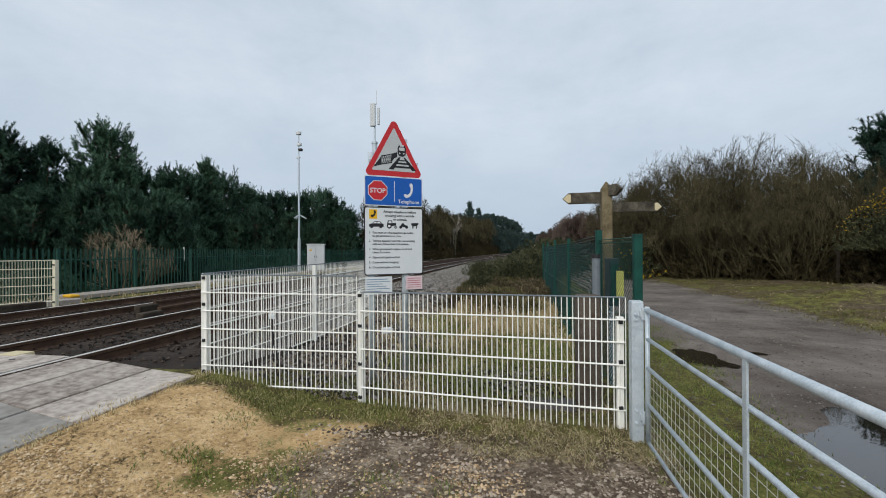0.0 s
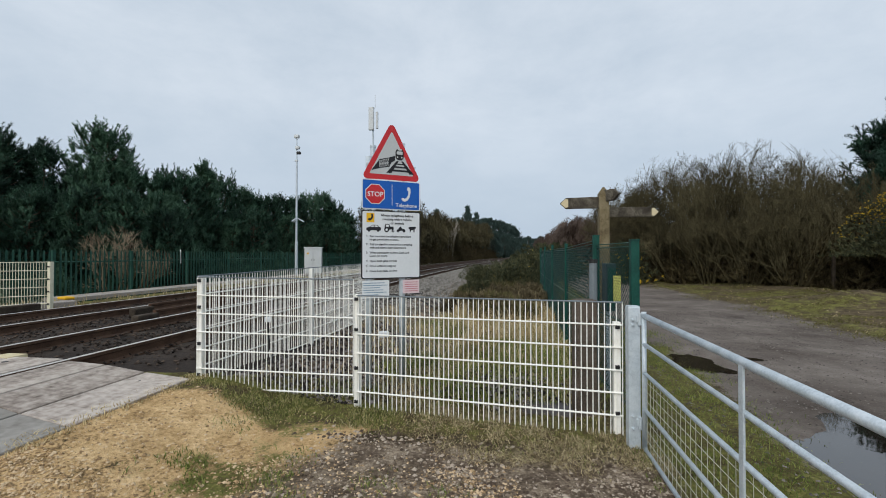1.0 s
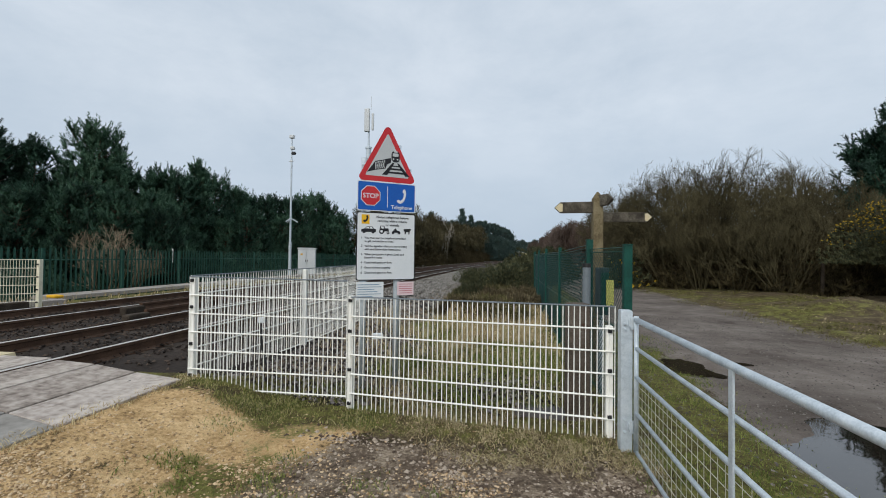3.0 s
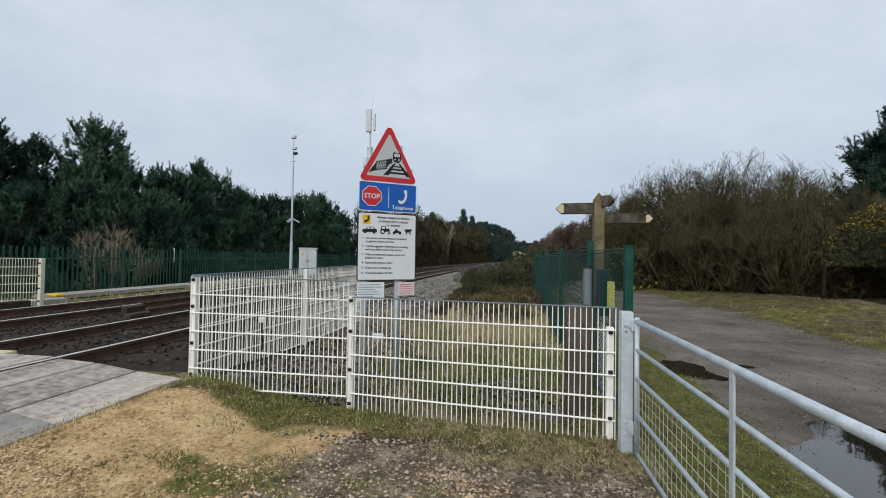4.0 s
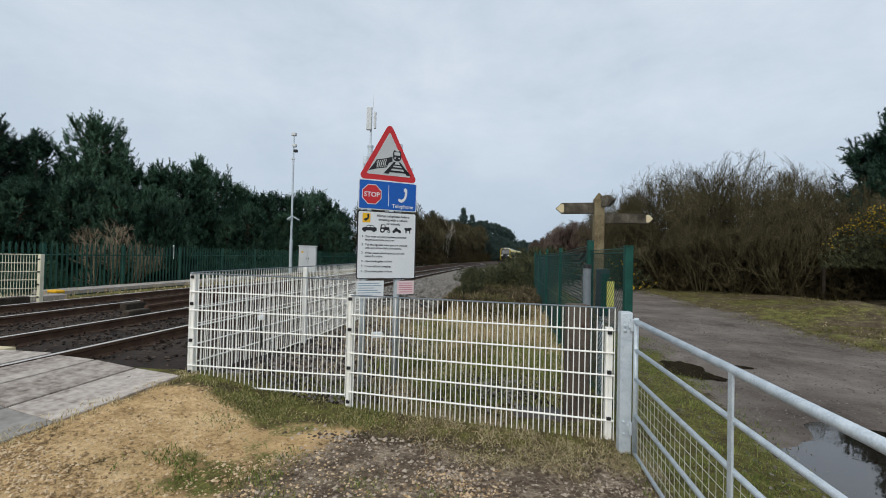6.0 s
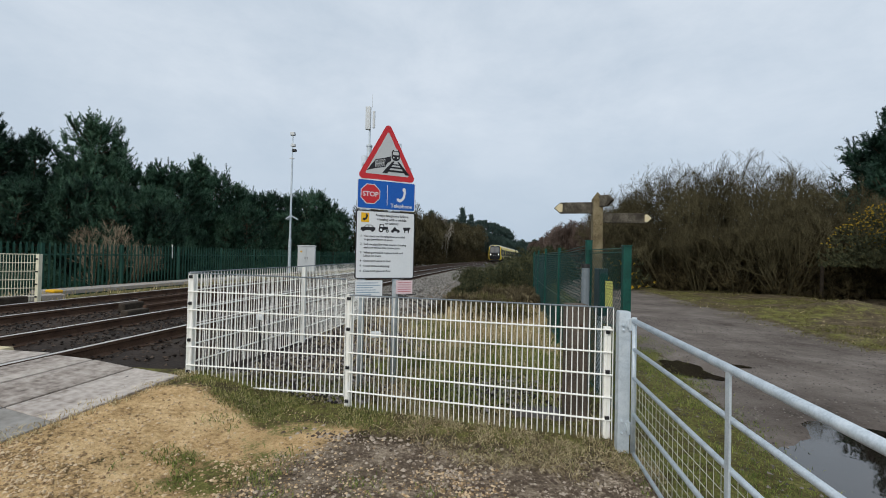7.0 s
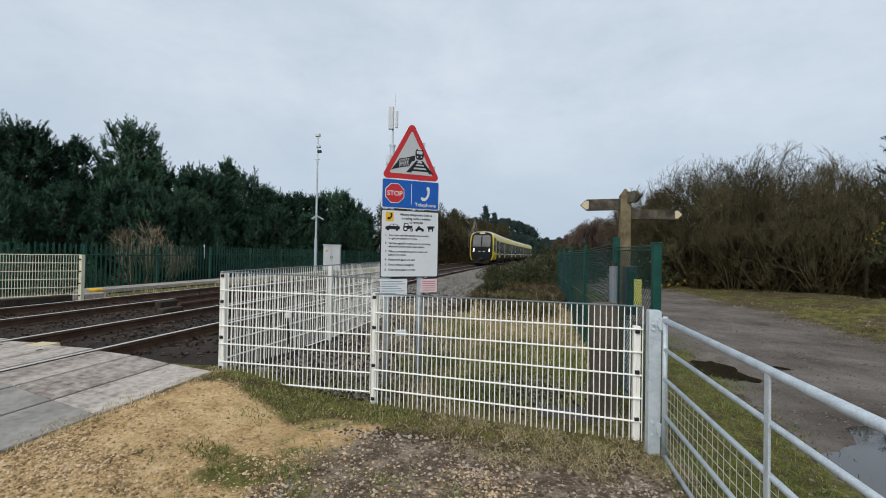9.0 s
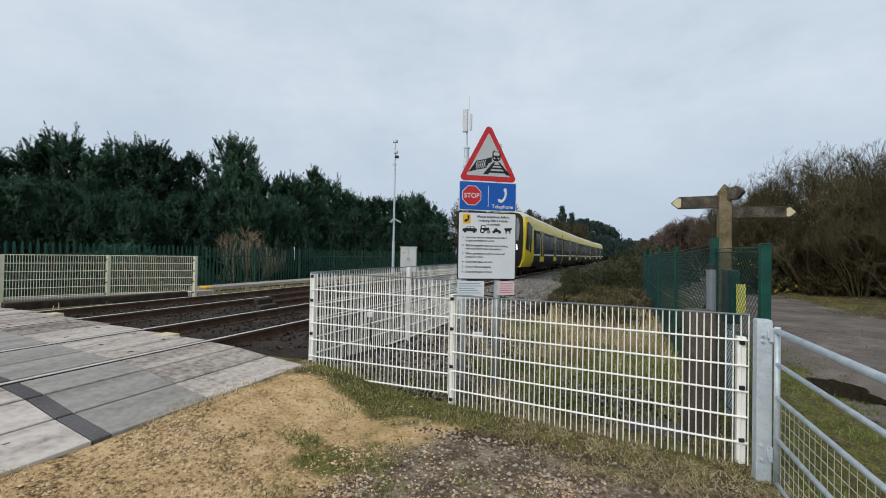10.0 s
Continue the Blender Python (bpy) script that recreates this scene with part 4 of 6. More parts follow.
def build_small_posts():
    t = empty("timber_post", pose(0.78, 4.38, 0, 0, 0, 12), "dark old timber post behind the white mesh", "post")
    bm = bmesh.new()
    box(bm, (0.21, 0.17, 1.2), (0, 0, 0.55), None, 0.02)
    part("shaft", bm, M_stump, t)
    bm = bmesh.new()
    rod(bm, (0.02, -0.09, 0.95), (0.02, -0.115, 0.95), 0.012, 6)
    part("bolt", bm, M_rail_rust, t)
    p = empty("phone_pole", pose(0.985, 4.97, 0), "grey steel tube with a dark cap", "post")
    bm = bmesh.new()
    rod(bm, (0, 0, -0.1), (0, 0, 1.50), 0.045, 12)
    part("tube", bm, M_dull, p)
    bm = bmesh.new()
    rod(bm, (0, 0, 1.50), (0, 0, 1.545), 0.05, 12)
    part("cap", bm, M_black, p)
    c = empty("telephone_box", pose(1.2, 5.16, 0, 0, 0, 8), "dark grey lineside telephone box on a pole behind chain-link", "telephone box")
    bm = bmesh.new()
    box(bm, (0.11, 0.16, 0.55), (0, 0, 1.22), None, 0.012)
    part("housing", bm, material("dark_telephone_housing", [(0.02, 0.04, 0.045), (0.035, 0.06, 0.065)], 0.5), c)
    bm = bmesh.new()
    box(bm, (0.09, 0.012, 0.44), (0, -0.086, 1.22), None, 0.004)
    part("door", bm, M_green, c)
    bm = bmesh.new()
    rod(bm, (0, 0.02, -0.1), (0, 0.02, 0.96), 0.03, 10)
    part("pole", bm, M_galv, c)
    n = empty("yellow_notice", pose(1.265, 5.06, 1.2, 0, 0, 5), "small yellow notice fixed to the chain-link fence", "notice")
    bm = bmesh.new()
    box(bm, (0.085, 0.004, 0.31), (0, 0, 0), None, 0.001)
    part("plate", bm, material("pale_yellow_sheet", [(0.62, 0.6, 0.13), (0.72, 0.7, 0.2)], 0.5), n)
    b = empty("concrete_block", pose(0.42, 4.42, -0.03, 0, 0, -6), "pale concrete cable trough lid lying in grass", "concrete block")
    bm = bmesh.new()
    box(bm, (0.5, 0.25, 0.12), (0, 0, 0.03), None, 0.015)
    part("slab", bm, M_asphalt, b)
    st = empty("pale_stone", pose(-2.98, 4.42, 0.17, 0, 8, 30), "pale lump of broken concrete beside the fence post", "stone")
    bm = bmesh.new()
    bmesh.ops.create_icosphere(bm, subdivisions=2, radius=1)
    for v in bm.verts:
        v.co = Vector((v.co.x * 0.17, v.co.y * 0.09, v.co.z * 0.07)) * (1 + 0.35 * noise.noise(v.co * 2.3))
    part("lump", bm, M_concrete, st)
    mk = empty("cable_marker", pose(-3.0, 4.98, 0.15), "small white box on a thin dark stake", "marker")
    bm = bmesh.new()
    rod(bm, (0.12, 0, -0.1), (0.02, 0, 0.32), 0.014, 6)
    rod(bm, (0.02, 0, 0.32), (0, 0, 0.6), 0.014, 6)
    part("stake", bm, M_black, mk)
    bm = bmesh.new()
    box(bm, (0.09, 0.05, 0.07), (0.01, 0, 0.62), None, 0.01)
    part("box", bm, M_sign_white, mk, "white plastic box")
    tag = empty("inspection_box", pose(-1.44, 4.86, 0.65, 0, 0, 25), "small white plastic box fixed to the sign post", "junction box")
    bm = bmesh.new()
    box(bm, (0.13, 0.05, 0.07), (0, -0.02, 0), None, 0.012)
    part("case", bm, M_sign_white, tag)


build_small_posts()


# ---- across the tracks ----
def build_palisade():
    f = empty("palisade_fence", pose(0, 0, 0), "weathered dark green steel palisade fence behind the tracks", "fence")
    y, last, pale = -8.0, None, None
    while y < 74:
        x = -14.1 + bend(y)
        if last:
            (xa, ya) = last
            for z in (-0.05, 1.35):
                part("crossbar", rod(bmesh.new(), (xa, ya, z), (x, y, z), 0.025, 4), M_green_dark, f)
            n = 17
            if 5 < y < 52:
                for i in range(1, n):
                    t = i / n
                    m = pose(xa + (x - xa) * t + 0.03, ya + (y - ya) * t, random.uniform(-0.012, 0.012))
                    if pale is None:
                        bm = bmesh.new()
                        v = [bm.verts.new((ox, oy, z)) for z in (-0.5, 1.66) for ox, oy in ((0, -0.034), (0.014, 0), (0, 0.034))]
                        tip = bm.verts.new((0, 0, 1.76))
                        for q in ((0, 1, 4, 3), (1, 2, 5, 4)):
                            bm.faces.new([v[j] for j in q])
                        bm.faces.new((v[3], v[4], tip)), bm.faces.new((v[4], v[5], tip))
                        pale = o = part("pale", bm, M_green_dark, f)
                    else:
                        o = new("pale", pale.data)
                        o.parent = f
                    o.matrix_basis = m
                n = 0
            bm = bmesh.new()
            for i in range(1, n):
                t = i / n
                px, py = xa + (x - xa) * t + 0.03, ya + (y - ya) * t
                dz = random.uniform(-0.012, 0.012)
                v = [bm.verts.new((px + ox, py + oy, z)) for z in (-0.5, 1.66 + dz) for ox, oy in ((0, -0.034), (0.014, 0), (0, 0.034))]
                tip = bm.verts.new((px, py, 1.76 + dz))
                bm.faces.new((v[0], v[1], v[4], v[3])), bm.faces.new((v[1], v[2], v[5], v[4]))
                bm.faces.new((v[3], v[4], tip)), bm.faces.new((v[4], v[5], tip))
            if n:
                part("palisade_panel", bm, M_green_dark, f)["kind"] = "stuff"
        bm = bmesh.new()
        box(bm, (0.06, 0.1, 2.2), (x - 0.03, y, 0.62), None, 0.006)
        part("post", bm, M_green_dark, f)
        last = (x, y)
        y += 2.75


build_palisade()


def build_far_side():
    w = sweep("walkway", [(-0.45, 0.0), (0.45, 0.0), (0.45, 0.11), (-0.45, 0.11)], -13.2, 10.6, 60, 1.0, M_concrete, None, 0.20)
    tagged(w, "pale concrete lineside walkway beside the tracks", "walkway", kind="structure")
    k = empty("timber_kerb", pose(-11.2, 6.6, 0.36, 0, 0, 79), "dark old sleeper laid as a kerb beside the crossing", "sleeper")
    bm = bmesh.new()
    box(bm, (3.6, 0.22, 0.17), (0, 0, 0), None, 0.02)
    part("timber", bm, M_wood_dark, k)
    e = empty("concrete_edging", pose(-12.55, 7.4, 0.27, 0, 0, 65.5), "pale concrete edging under the wing fence", "kerb")
    bm = bmesh.new()
    box(bm, (5.6, 0.32, 0.16), (-0.2, 0.06, 0), None, 0.02)
    part("edging", bm, M_concrete, e)
    yb = empty("grit_mat", pose(-12.22, 10.12, 0.37, 0, 0, 75), "small yellow plastic cover lying by the walkway", "cover")
    bm = bmesh.new()
    box(bm, (0.24, 0.42, 0.08), (0, 0, 0), None, 0.035)
    part("lid", bm, M_yellow, yb)
    mk = empty("marker_strip", pose(-13.93, 16.3, 0), "thin white marker strip fixed to the palisade", "marker")
    bm = bmesh.new()
    box(bm, (0.05, 0.03, 0.6), (0, 0, 1.5), None, 0.01)
    part("shaft", bm, M_white, mk)
    c = empty("equipment_cabinet", pose(-11.95, 24.9, 0.4, 0, 0, 20), "light grey lineside equipment cabinet with a sloped lid", "cabinet")
    bm = bmesh.new()
    box(bm, (1.02, 0.6, 1.55), (0, 0, 0.80), None, 0.02)
    part("body", bm, M_cabinet, c)
    bm = bmesh.new()
    box(bm, (1.1, 0.68, 0.07), (0, 0, 1.61), None, 0.02)
    part("roof", bm, M_cabinet, c)
    for x in (-0.255, 0.255):
        bm = bmesh.new()
        box(bm, (0.49, 0.02, 1.42), (x, -0.31, 0.80), None, 0.006)
        d = part("door", bm, M_cabinet, c)
        bm = bmesh.new()
        box(bm, (0.03, 0.03, 0.12), (x - 0.19 if x > 0 else x + 0.19, -0.335, 0.85), None, 0.005)
        part("handle", bm, M_black, d)
    bm = bmesh.new()
    box(bm, (0.12, 0.006, 0.1), (-0.3, -0.323, 1.25))
    part("label_plate", bm, M_sign_yellow, c)
    m = empty("camera_mast", pose(-12.15, 23.1, 0.4) @ Matrix.Diagonal((1, 1, 1.03, 1)), "slim galvanised lineside mast with small instruments", "mast")
    bm = bmesh.new()
    rod(bm, (0, 0, 0), (0, 0, 1.9), 0.085, 12)
    rod(bm, (0, 0, 1.9), (0, 0, 6.6), 0.06, 12, 0.05)
    rod(bm, (0, 0, 6.6), (0, 0, 7.75), 0.035, 10)
    part("tube", bm, M_galv, m)
    bm = bmesh.new()
    for k in range(3):
        a = radians(120 * k + 20)
        rod(bm, (0.05 * math.cos(a), 0.05 * math.sin(a), 3.22), (0.42 * math.cos(a), 0.42 * math.sin(a), 3.02), 0.035, 5)
    part("climbing_guard", bm, M_galv, m)
    for z, r, dx in ((7.9, 0.16, 0), (7.25, 0.14, 0.05), (6.95, 0.13, 0.12), (6.5, 0.09, -0.02)):
        bm = bmesh.new()
        box(bm, (r * 1.7, r * 1.3, r * 1.2), (dx, 0, z), None, 0.03)
        rod(bm, (-0.16 + dx, 0, z), (0.16 + dx, 0, z), 0.018, 6)
        part("instrument", bm, M_cabinet if z != 6.95 else M_black, m)
    a = empty("antenna_mast", pose(-12.2, 37.6, 0.3), "grey steel radio mast with a white panel antenna", "antenna mast")
    bm = bmesh.new()
    rod(bm, (0, 0, 0), (0, 0, 11.3), 0.26, 16, 0.24)
    part("lower_tube", bm, M_galv, a)
    bm = bmesh.new()
    rod(bm, (0, 0, 11.3), (0, 0, 13.3), 0.09, 12)
    rod(bm, (0, 0, 11.25), (0, 0, 11.42), 0.29, 16)
    part("upper_tube", bm, M_galv, a)
    bm = bmesh.new()
    box(bm, (0.5, 0.28, 2.15), (-0.12, -0.15, 13.9), None, 0.06)
    part("panel_antenna", bm, M_cabinet, a, "pale panel antenna")
    bm = bmesh.new()
    box(bm, (0.22, 0.2, 1.6), (0.36, 0.05, 13.8), None, 0.05)
    rod(bm, (0.2, 0, 14.9), (0.2, 0, 16.2), 0.02, 5)
    part("feeder_unit", bm, M_cabinet, a)


build_far_side()

# ---- water, stones, grass ----
def puddle(cx, cy, rx, ry, turn, z, seed):
    n, verts = 72, [(cx, cy, z)]
    for i in range(n):
        a = 2 * math.pi * i / n
        k = 1 + 0.30 * noise.noise((math.cos(a) * 1.6 + seed, math.sin(a) * 1.6, 2.0)) + 0.16 * noise.noise((math.cos(a) * 5 + seed, math.sin(a) * 5, 6.0))
        x, y = rx * k * math.cos(a), ry * k * math.sin(a)
        c, s = math.cos(radians(turn)), math.sin(radians(turn))
        verts.append((cx + x * c - y * s, cy + x * s + y * c, z))
    faces = [(0, 1 + i, 1 + (i + 1) % n) for i in range(n)]
    return tagged(mesh_object("puddle", verts, faces, M_water), "shallow rain puddle on the worn track", "puddle", "puddles on the track", "structure")


puddle(2.88, 6.95, 0.3, 0.56, 0, -0.055, 1.0)
puddle(3.12, 6.5, 0.1, 0.2, 20, -0.052, 7.0)
puddle(3.78, 7.17, 0.14, 0.09, -20, -0.022, 4.0)
puddle(3.5, 3.7, 1.3, 1.3, 12, -0.05, 2.3)


def stones(name, spots, mat, label, category, flat=0.65):
    """Many angular stones: (x, y, z, size) each."""
    base = np.array([(1, 0, 0), (-1, 0, 0), (0, 1, 0), (0, -1, 0), (0, 0, 1), (0, 0, -1)], float)
    tri = np.array([(0, 2, 4), (2, 1, 4), (1, 3, 4), (3, 0, 4), (2, 0, 5), (1, 2, 5), (3, 1, 5), (0, 3, 5)])
    rng = np.random.default_rng(len(spots))
    spots = np.array(spots)
    k = len(spots)
    v = base[None] * rng.uniform(0.75, 1.2, (k, 6, 1)) + rng.uniform(-0.22, 0.22, (k, 6, 3))
    v[:, :, 2] *= flat
    a = rng.uniform(0, 6.28, k)
    c, s = np.cos(a)[:, None], np.sin(a)[:, None]
    x, y = v[:, :, 0] * c - v[:, :, 1] * s, v[:, :, 0] * s + v[:, :, 1] * c
    v = np.stack([x, y, v[:, :, 2]], -1) * spots[:, None, 3:4] + spots[:, None, :3]
    f = (tri[None] + 6 * np.arange(k)[:, None, None]).reshape(-1, 3)
    return tagged(mesh_object(name, v.reshape(-1, 3).tolist(), f.tolist(), mat), label, category, kind="stuff")


def scatter(n, x0, x1, y0, y1, keep=None):
    out = []
    while len(out) < n:
        x, y = random.uniform(x0, x1), random.uniform(y0, y1)
        if keep is None or random.random() < keep(x, y):
            out.append((x, y))
    return out


def build_stones():
    random.seed(11)
    k = lambda x, y: 0.25 + 0.75 * smoothstep(-0.1, 0.35, noise.noise((x * 1.6, y * 1.6, 9)))
    s = [(x, y, land(x, y) + 0.002, random.choice((0.004, 0.005, 0.007, 0.01, 0.015)) * random.uniform(0.7, 1.4)) for x, y in scatter(10500, -1.8, 1.15, 0.6, 3.6, lambda x, y: k(x, y) * smoothstep(-1.8, -1.1, x + 0.3 * (3.2 - y)))]
    s += [(x, y, land(x, y) + 0.004, random.uniform(0.011, 0.024)) for x, y in scatter(420, -1.5, 1.1, 1.2, 3.4, k)]
    s += [(random.gauss(-1.2, 0.28), random.gauss(3.52, 0.07), 0.012, random.uniform(0.008, 0.024)) for _ in range(150)]
    stones("loose_pebbles", s, M_pebble, "loose pale pebbles pressed into the dark gravel", "pebbles")
    s = [(x, y, land(x, y) + 0.001, random.choice((0.004, 0.006, 0.009, 0.013)) * random.uniform(0.7, 1.4)) for x, y in scatter(16000, -3.25, 0.1, 0.6, 4.0, lambda x, y: k(x, y) * (0.15 + 0.85 * smoothstep(3.25, 2.9, y)))]
    s += [(x, y, land(x, y) + 0.005, random.uniform(0.012, 0.022)) for x, y in scatter(90, -3.1, -1.0, 1.0, 3.3)]
    stones("sand_stones", s, M_sand_stone, "small sandy stones on the trodden ground", "stones")
    s = [(x, y, land(x, y) - 0.001, random.choice((0.005, 0.007, 0.01, 0.016)) * random.uniform(0.7, 1.3)) for x, y in scatter(14000, 1.9, 7.0, 1.5, 13)]
    stones("road_grit", s, M_road_grit, "grit and small stones on the worn track", "grit")
    s = []
    for x, y in scatter(16000, -11.0, -3.35, 4.4, 24):
        u = x
        zb = 0.27 if -10.2 < u < -4.4 else (0.16 + 0.11 * smoothstep(-3.35, -4.4, u) if u >= -4.4 else 0.2)
        s.append((x + bend(y), y, zb + 0.02, random.uniform(0.014, 0.034)))
    stones("ballast_stones", s, M_stone_brown, "iron-stained ballast stones between the rails", "ballast")
    s = [(x + bend(y), y, max(land(x + bend(y), y), bed_height(x) if x < -2.5 else -1) + 0.02, random.uniform(0.025, 0.055)) for x, y in scatter(17000, -4.75, -1.2, 8.6, 45, lambda x, y: 1 if x < -2.3 else smoothstep(9.5, 14, y))]
    stones("shoulder_stones", s, M_stone_grey, "grey ballast stones on the track shoulder", "ballast")


M_sand_stone = material("sandy_stones", [(0.25, 0.165, 0.085), (0.42, 0.285, 0.15), (0.58, 0.44, 0.28)], 0.9, 0, 5, 60, 0.2, 0, 0.3, 0.95)
M_road_grit = material("road_grit", [(0.06, 0.052, 0.046), (0.11, 0.097, 0.086), (0.19, 0.17, 0.15)], 0.9, 0, 5, 60, 0.2, 0, 0.3, 0.7)
build_stones()


def build_pile():
    random.seed(8)
    s = [(random.gauss(0.0, 0.3), random.gauss(5.0, 0.3), 0.03 + random.uniform(0, 0.06), random.uniform(0.012, 0.03)) for _ in range(700)]
    s += [(x, y, land(x, y) + 0.01, random.uniform(0.012, 0.038)) for x, y in scatter(3800, -3.25, -0.9, 4.3, 8.6, lambda x, y: smoothstep(-0.9, -1.7, x + 0.5 * noise.noise((x * 2, y * 2, 31))))]
    stones("stone_heap", s, M_heap, "dark and pale stones heaped in the grass", "stones", 0.8)


M_heap = material("mixed_dark_stones", [(0.02, 0.016, 0.015), (0.06, 0.05, 0.046), (0.22, 0.2, 0.19)], 0.9, 0, 5, 60, 0.2, 0, 0.3, 0.9)
build_pile()


def build_cables():
    """Black cables that lie in loops on the ballast shoulder."""
    for k, pts in enumerate((((-3.6, 12.2), (-3.0, 12.9), (-2.5, 12.4), (-2.0, 11.6)), ((-3.9, 13.2), (-3.1, 13.6), (-2.4, 13.0), (-1.9, 12.0)), ((-3.9, 14.4), (-3.0, 14.4), (-2.3, 13.7), (-1.7, 12.6)))):
        cu = bpy.data.curves.new("cable", "CURVE")
        cu.dimensions, cu.bevel_depth, cu.bevel_resolution = "3D", 0.02, 2
        sp = cu.splines.new("NURBS")
        sp.points.add(len(pts) - 1)
        for p, (x, y) in zip(sp.points, pts):
            p.co = (x + bend(y), y, max(land(x + bend(y), y), bed_height(x) if x < -2.5 else -1) + 0.06, 1)
        sp.use_endpoint_u, sp.order_u = True, 3
        cu.materials.append(M_cable)
        tagged(new("cable", cu), "black cable lying in a loop on ballast", "cable", "cables on the ballast")


build_cables()


def blades(name, spots, mat, label, category, width=0.004, lean=0.6):
    """Grass: bent blades of (x, y, z, height)."""
    rng = np.random.default_rng(len(spots) + 3)
    s = np.array(spots)
    k = len(s)
    a, b = rng.uniform(0, 6.28, k), rng.uniform(0, 6.28, k)
    h, l = s[:, 3], s[:, 3] * rng.uniform(0.1, 1.0, k) * lean
    side = np.stack([np.cos(a), np.sin(a), 0 * a], 1) * (width * rng.uniform(0.6, 1.4, k))[:, None]
    out = np.stack([np.cos(b), np.sin(b), 0 * b], 1)
    up = np.array([0, 0, 1.0])
    p = s[:, :3]
    mid = p + up * (h * 0.6)[:, None] + out * (l * 0.35)[:, None]
    tip = p + up * (h * rng.uniform(0.55, 1.0, k))[:, None] + out * l[:, None]
    v = np.stack([p - side, p + side, mid - side * 0.7, mid + side * 0.7, tip], 1).reshape(-1, 3)
    i = 5 * np.arange(k)[:, None]
    f = [tuple(q) for q in (i + np.array([0, 1, 3, 2])).tolist()] + [tuple(q) for q in (i + np.array([2, 3, 4])).tolist()]
    return tagged(mesh_object(name, v.tolist(), f, mat), label, category, kind="stuff")


def build_grass():
    random.seed(5)
    clump = lambda x, y: smoothstep(-0.25, 0.3, noise.noise((x * 1.3, y * 1.3, 3)) + 0.5 * noise.noise((x * 4, y * 4, 6)))
    g = lambda pts, a, b: [(x, y, land(x, y) - 0.005, random.uniform(a, b)) for x, y in pts]
    inside = scatter(17000, -2.9, 1.0, 4.3, 10.5, lambda x, y: (0.15 + clump(x, y)) * (0.12 + 0.88 * smoothstep(-1.9, -0.8, x)))
    brown = [(x, y, land(x, y) - 0.005, random.uniform(0.04, 0.16)) for x, y in inside if y + random.uniform(-1, 1) < 6.2]
    blades("dead_stalks", brown, M_stalk, "short brown dead stalks behind the white mesh", "grass", 0.0035, 1.6)
    inside = [p for p in inside if p[1] + random.uniform(-1, 1) > 5.9]
    blades("dry_grass", [(x, y, land(x, y) - 0.005, random.uniform(0.05, 0.16 + 0.2 * smoothstep(5.5, 8, y))) for x, y in inside], M_straw, "dry straw-coloured grass inside the fenced corner", "grass", 0.0035, 1.5)
    blades("green_grass", g(scatter(16000, -2.4, 1.0, 4.4, 10.5, lambda x, y: clump(y, x) * smoothstep(-2.4, -1, x) + smoothstep(1.4, 0.4, math.hypot((x - 0.3) * 1.2, (y - 6.2) * 0.7))), 0.06, 0.24), M_grass, "green grass among the dry stems", "grass", 0.0035, 1.0)
    strip = lambda x, y: (0.1 + clump(x * 1.5, y)) * smoothstep(3.2, 3.6, y + 0.13 * x + 0.35 * noise.noise((x * 2, y * 2, 1)))
    leafy = lambda x, y: strip(x, y - 0.1) * (0.2 + 0.8 * smoothstep(-0.6, -1.6, x + 0.6 * noise.noise((x * 3, y * 3, 8))))
    dead = lambda x, y: strip(x, y) * (0.12 + 0.88 * smoothstep(-1.3, -0.3, x))
    blades("fence_grass", g(scatter(13000, -3.4, 1.25, 3.1, 4.45, leafy), 0.012, 0.05), M_turf, "short tufted grass along the fence foot", "grass", 0.003, 1.1)
    blades("fence_straw", g(scatter(11000, -3.2, 1.25, 3.0, 4.35, dead), 0.015, 0.055), M_stalk, "dead flattened grass along the fence foot", "grass", 0.0028, 3.2)
    tuft = [(-1.4, 2.5), (-0.9, 2.85), (-2.4, 3.4), (-0.55, 2.3), (-2.0, 2.2), (-0.75, 1.75), (-1.15, 2.15), (-1.6, 3.1), (-1.05, 1.9), (-0.4, 2.75), (-1.75, 2.75), (-0.9, 2.45)]
    t = [(cx + random.gauss(0, 0.09), cy + random.gauss(0, 0.09)) for cx, cy in tuft for _ in range(110)]
    t += [(x, y) for x, y in scatter(650, -2.9, -1.2, 2.3, 3.1, lambda x, y: smoothstep(0.05, 0.4, noise.noise((x * 3, y * 3, 2))) * smoothstep(1.0, 0.3, math.hypot((x + 2.0) / 0.9, (y - 2.72) / 0.4)))]
    blades("weed_tufts", g(t, 0.02, 0.06), M_grass, "small green weeds in the sandy ground", "weeds", 0.003, 1.3)
    blades("edge_weeds", g(scatter(1800, -3.45, -3.2, 0.4, 4.2, clump), 0.02, 0.07), M_straw, "dead weeds along the deck edge", "weeds", 0.003, 1.3)
    blades("verge_grass", g(scatter(17000, 1.0, 3.2, 1.2, 9.5, lambda x, y: smoothstep(2.75, 1.9, x - 0.11 * (y - 3) + 0.3 * noise.noise((x * 2, y * 2, 4))) * (0.25 + clump(x, y))), 0.015, 0.06), M_grass, "short mossy verge grass beside the track", "grass", 0.003, 1.2)
    blades("tall_straw", g(scatter(5000, -1.3, 1.1, 9.5, 17, lambda x, y: 0.2 + clump(x, y)), 0.2, 0.55), M_straw, "tall dead grass among the heather", "grass", 0.005)
    far = scatter(22000, 6.3, 12.0, 6, 30, lambda x, y: clump(x * 0.6, y * 0.6) * smoothstep(6.3, 7.0, x - bend(y)))
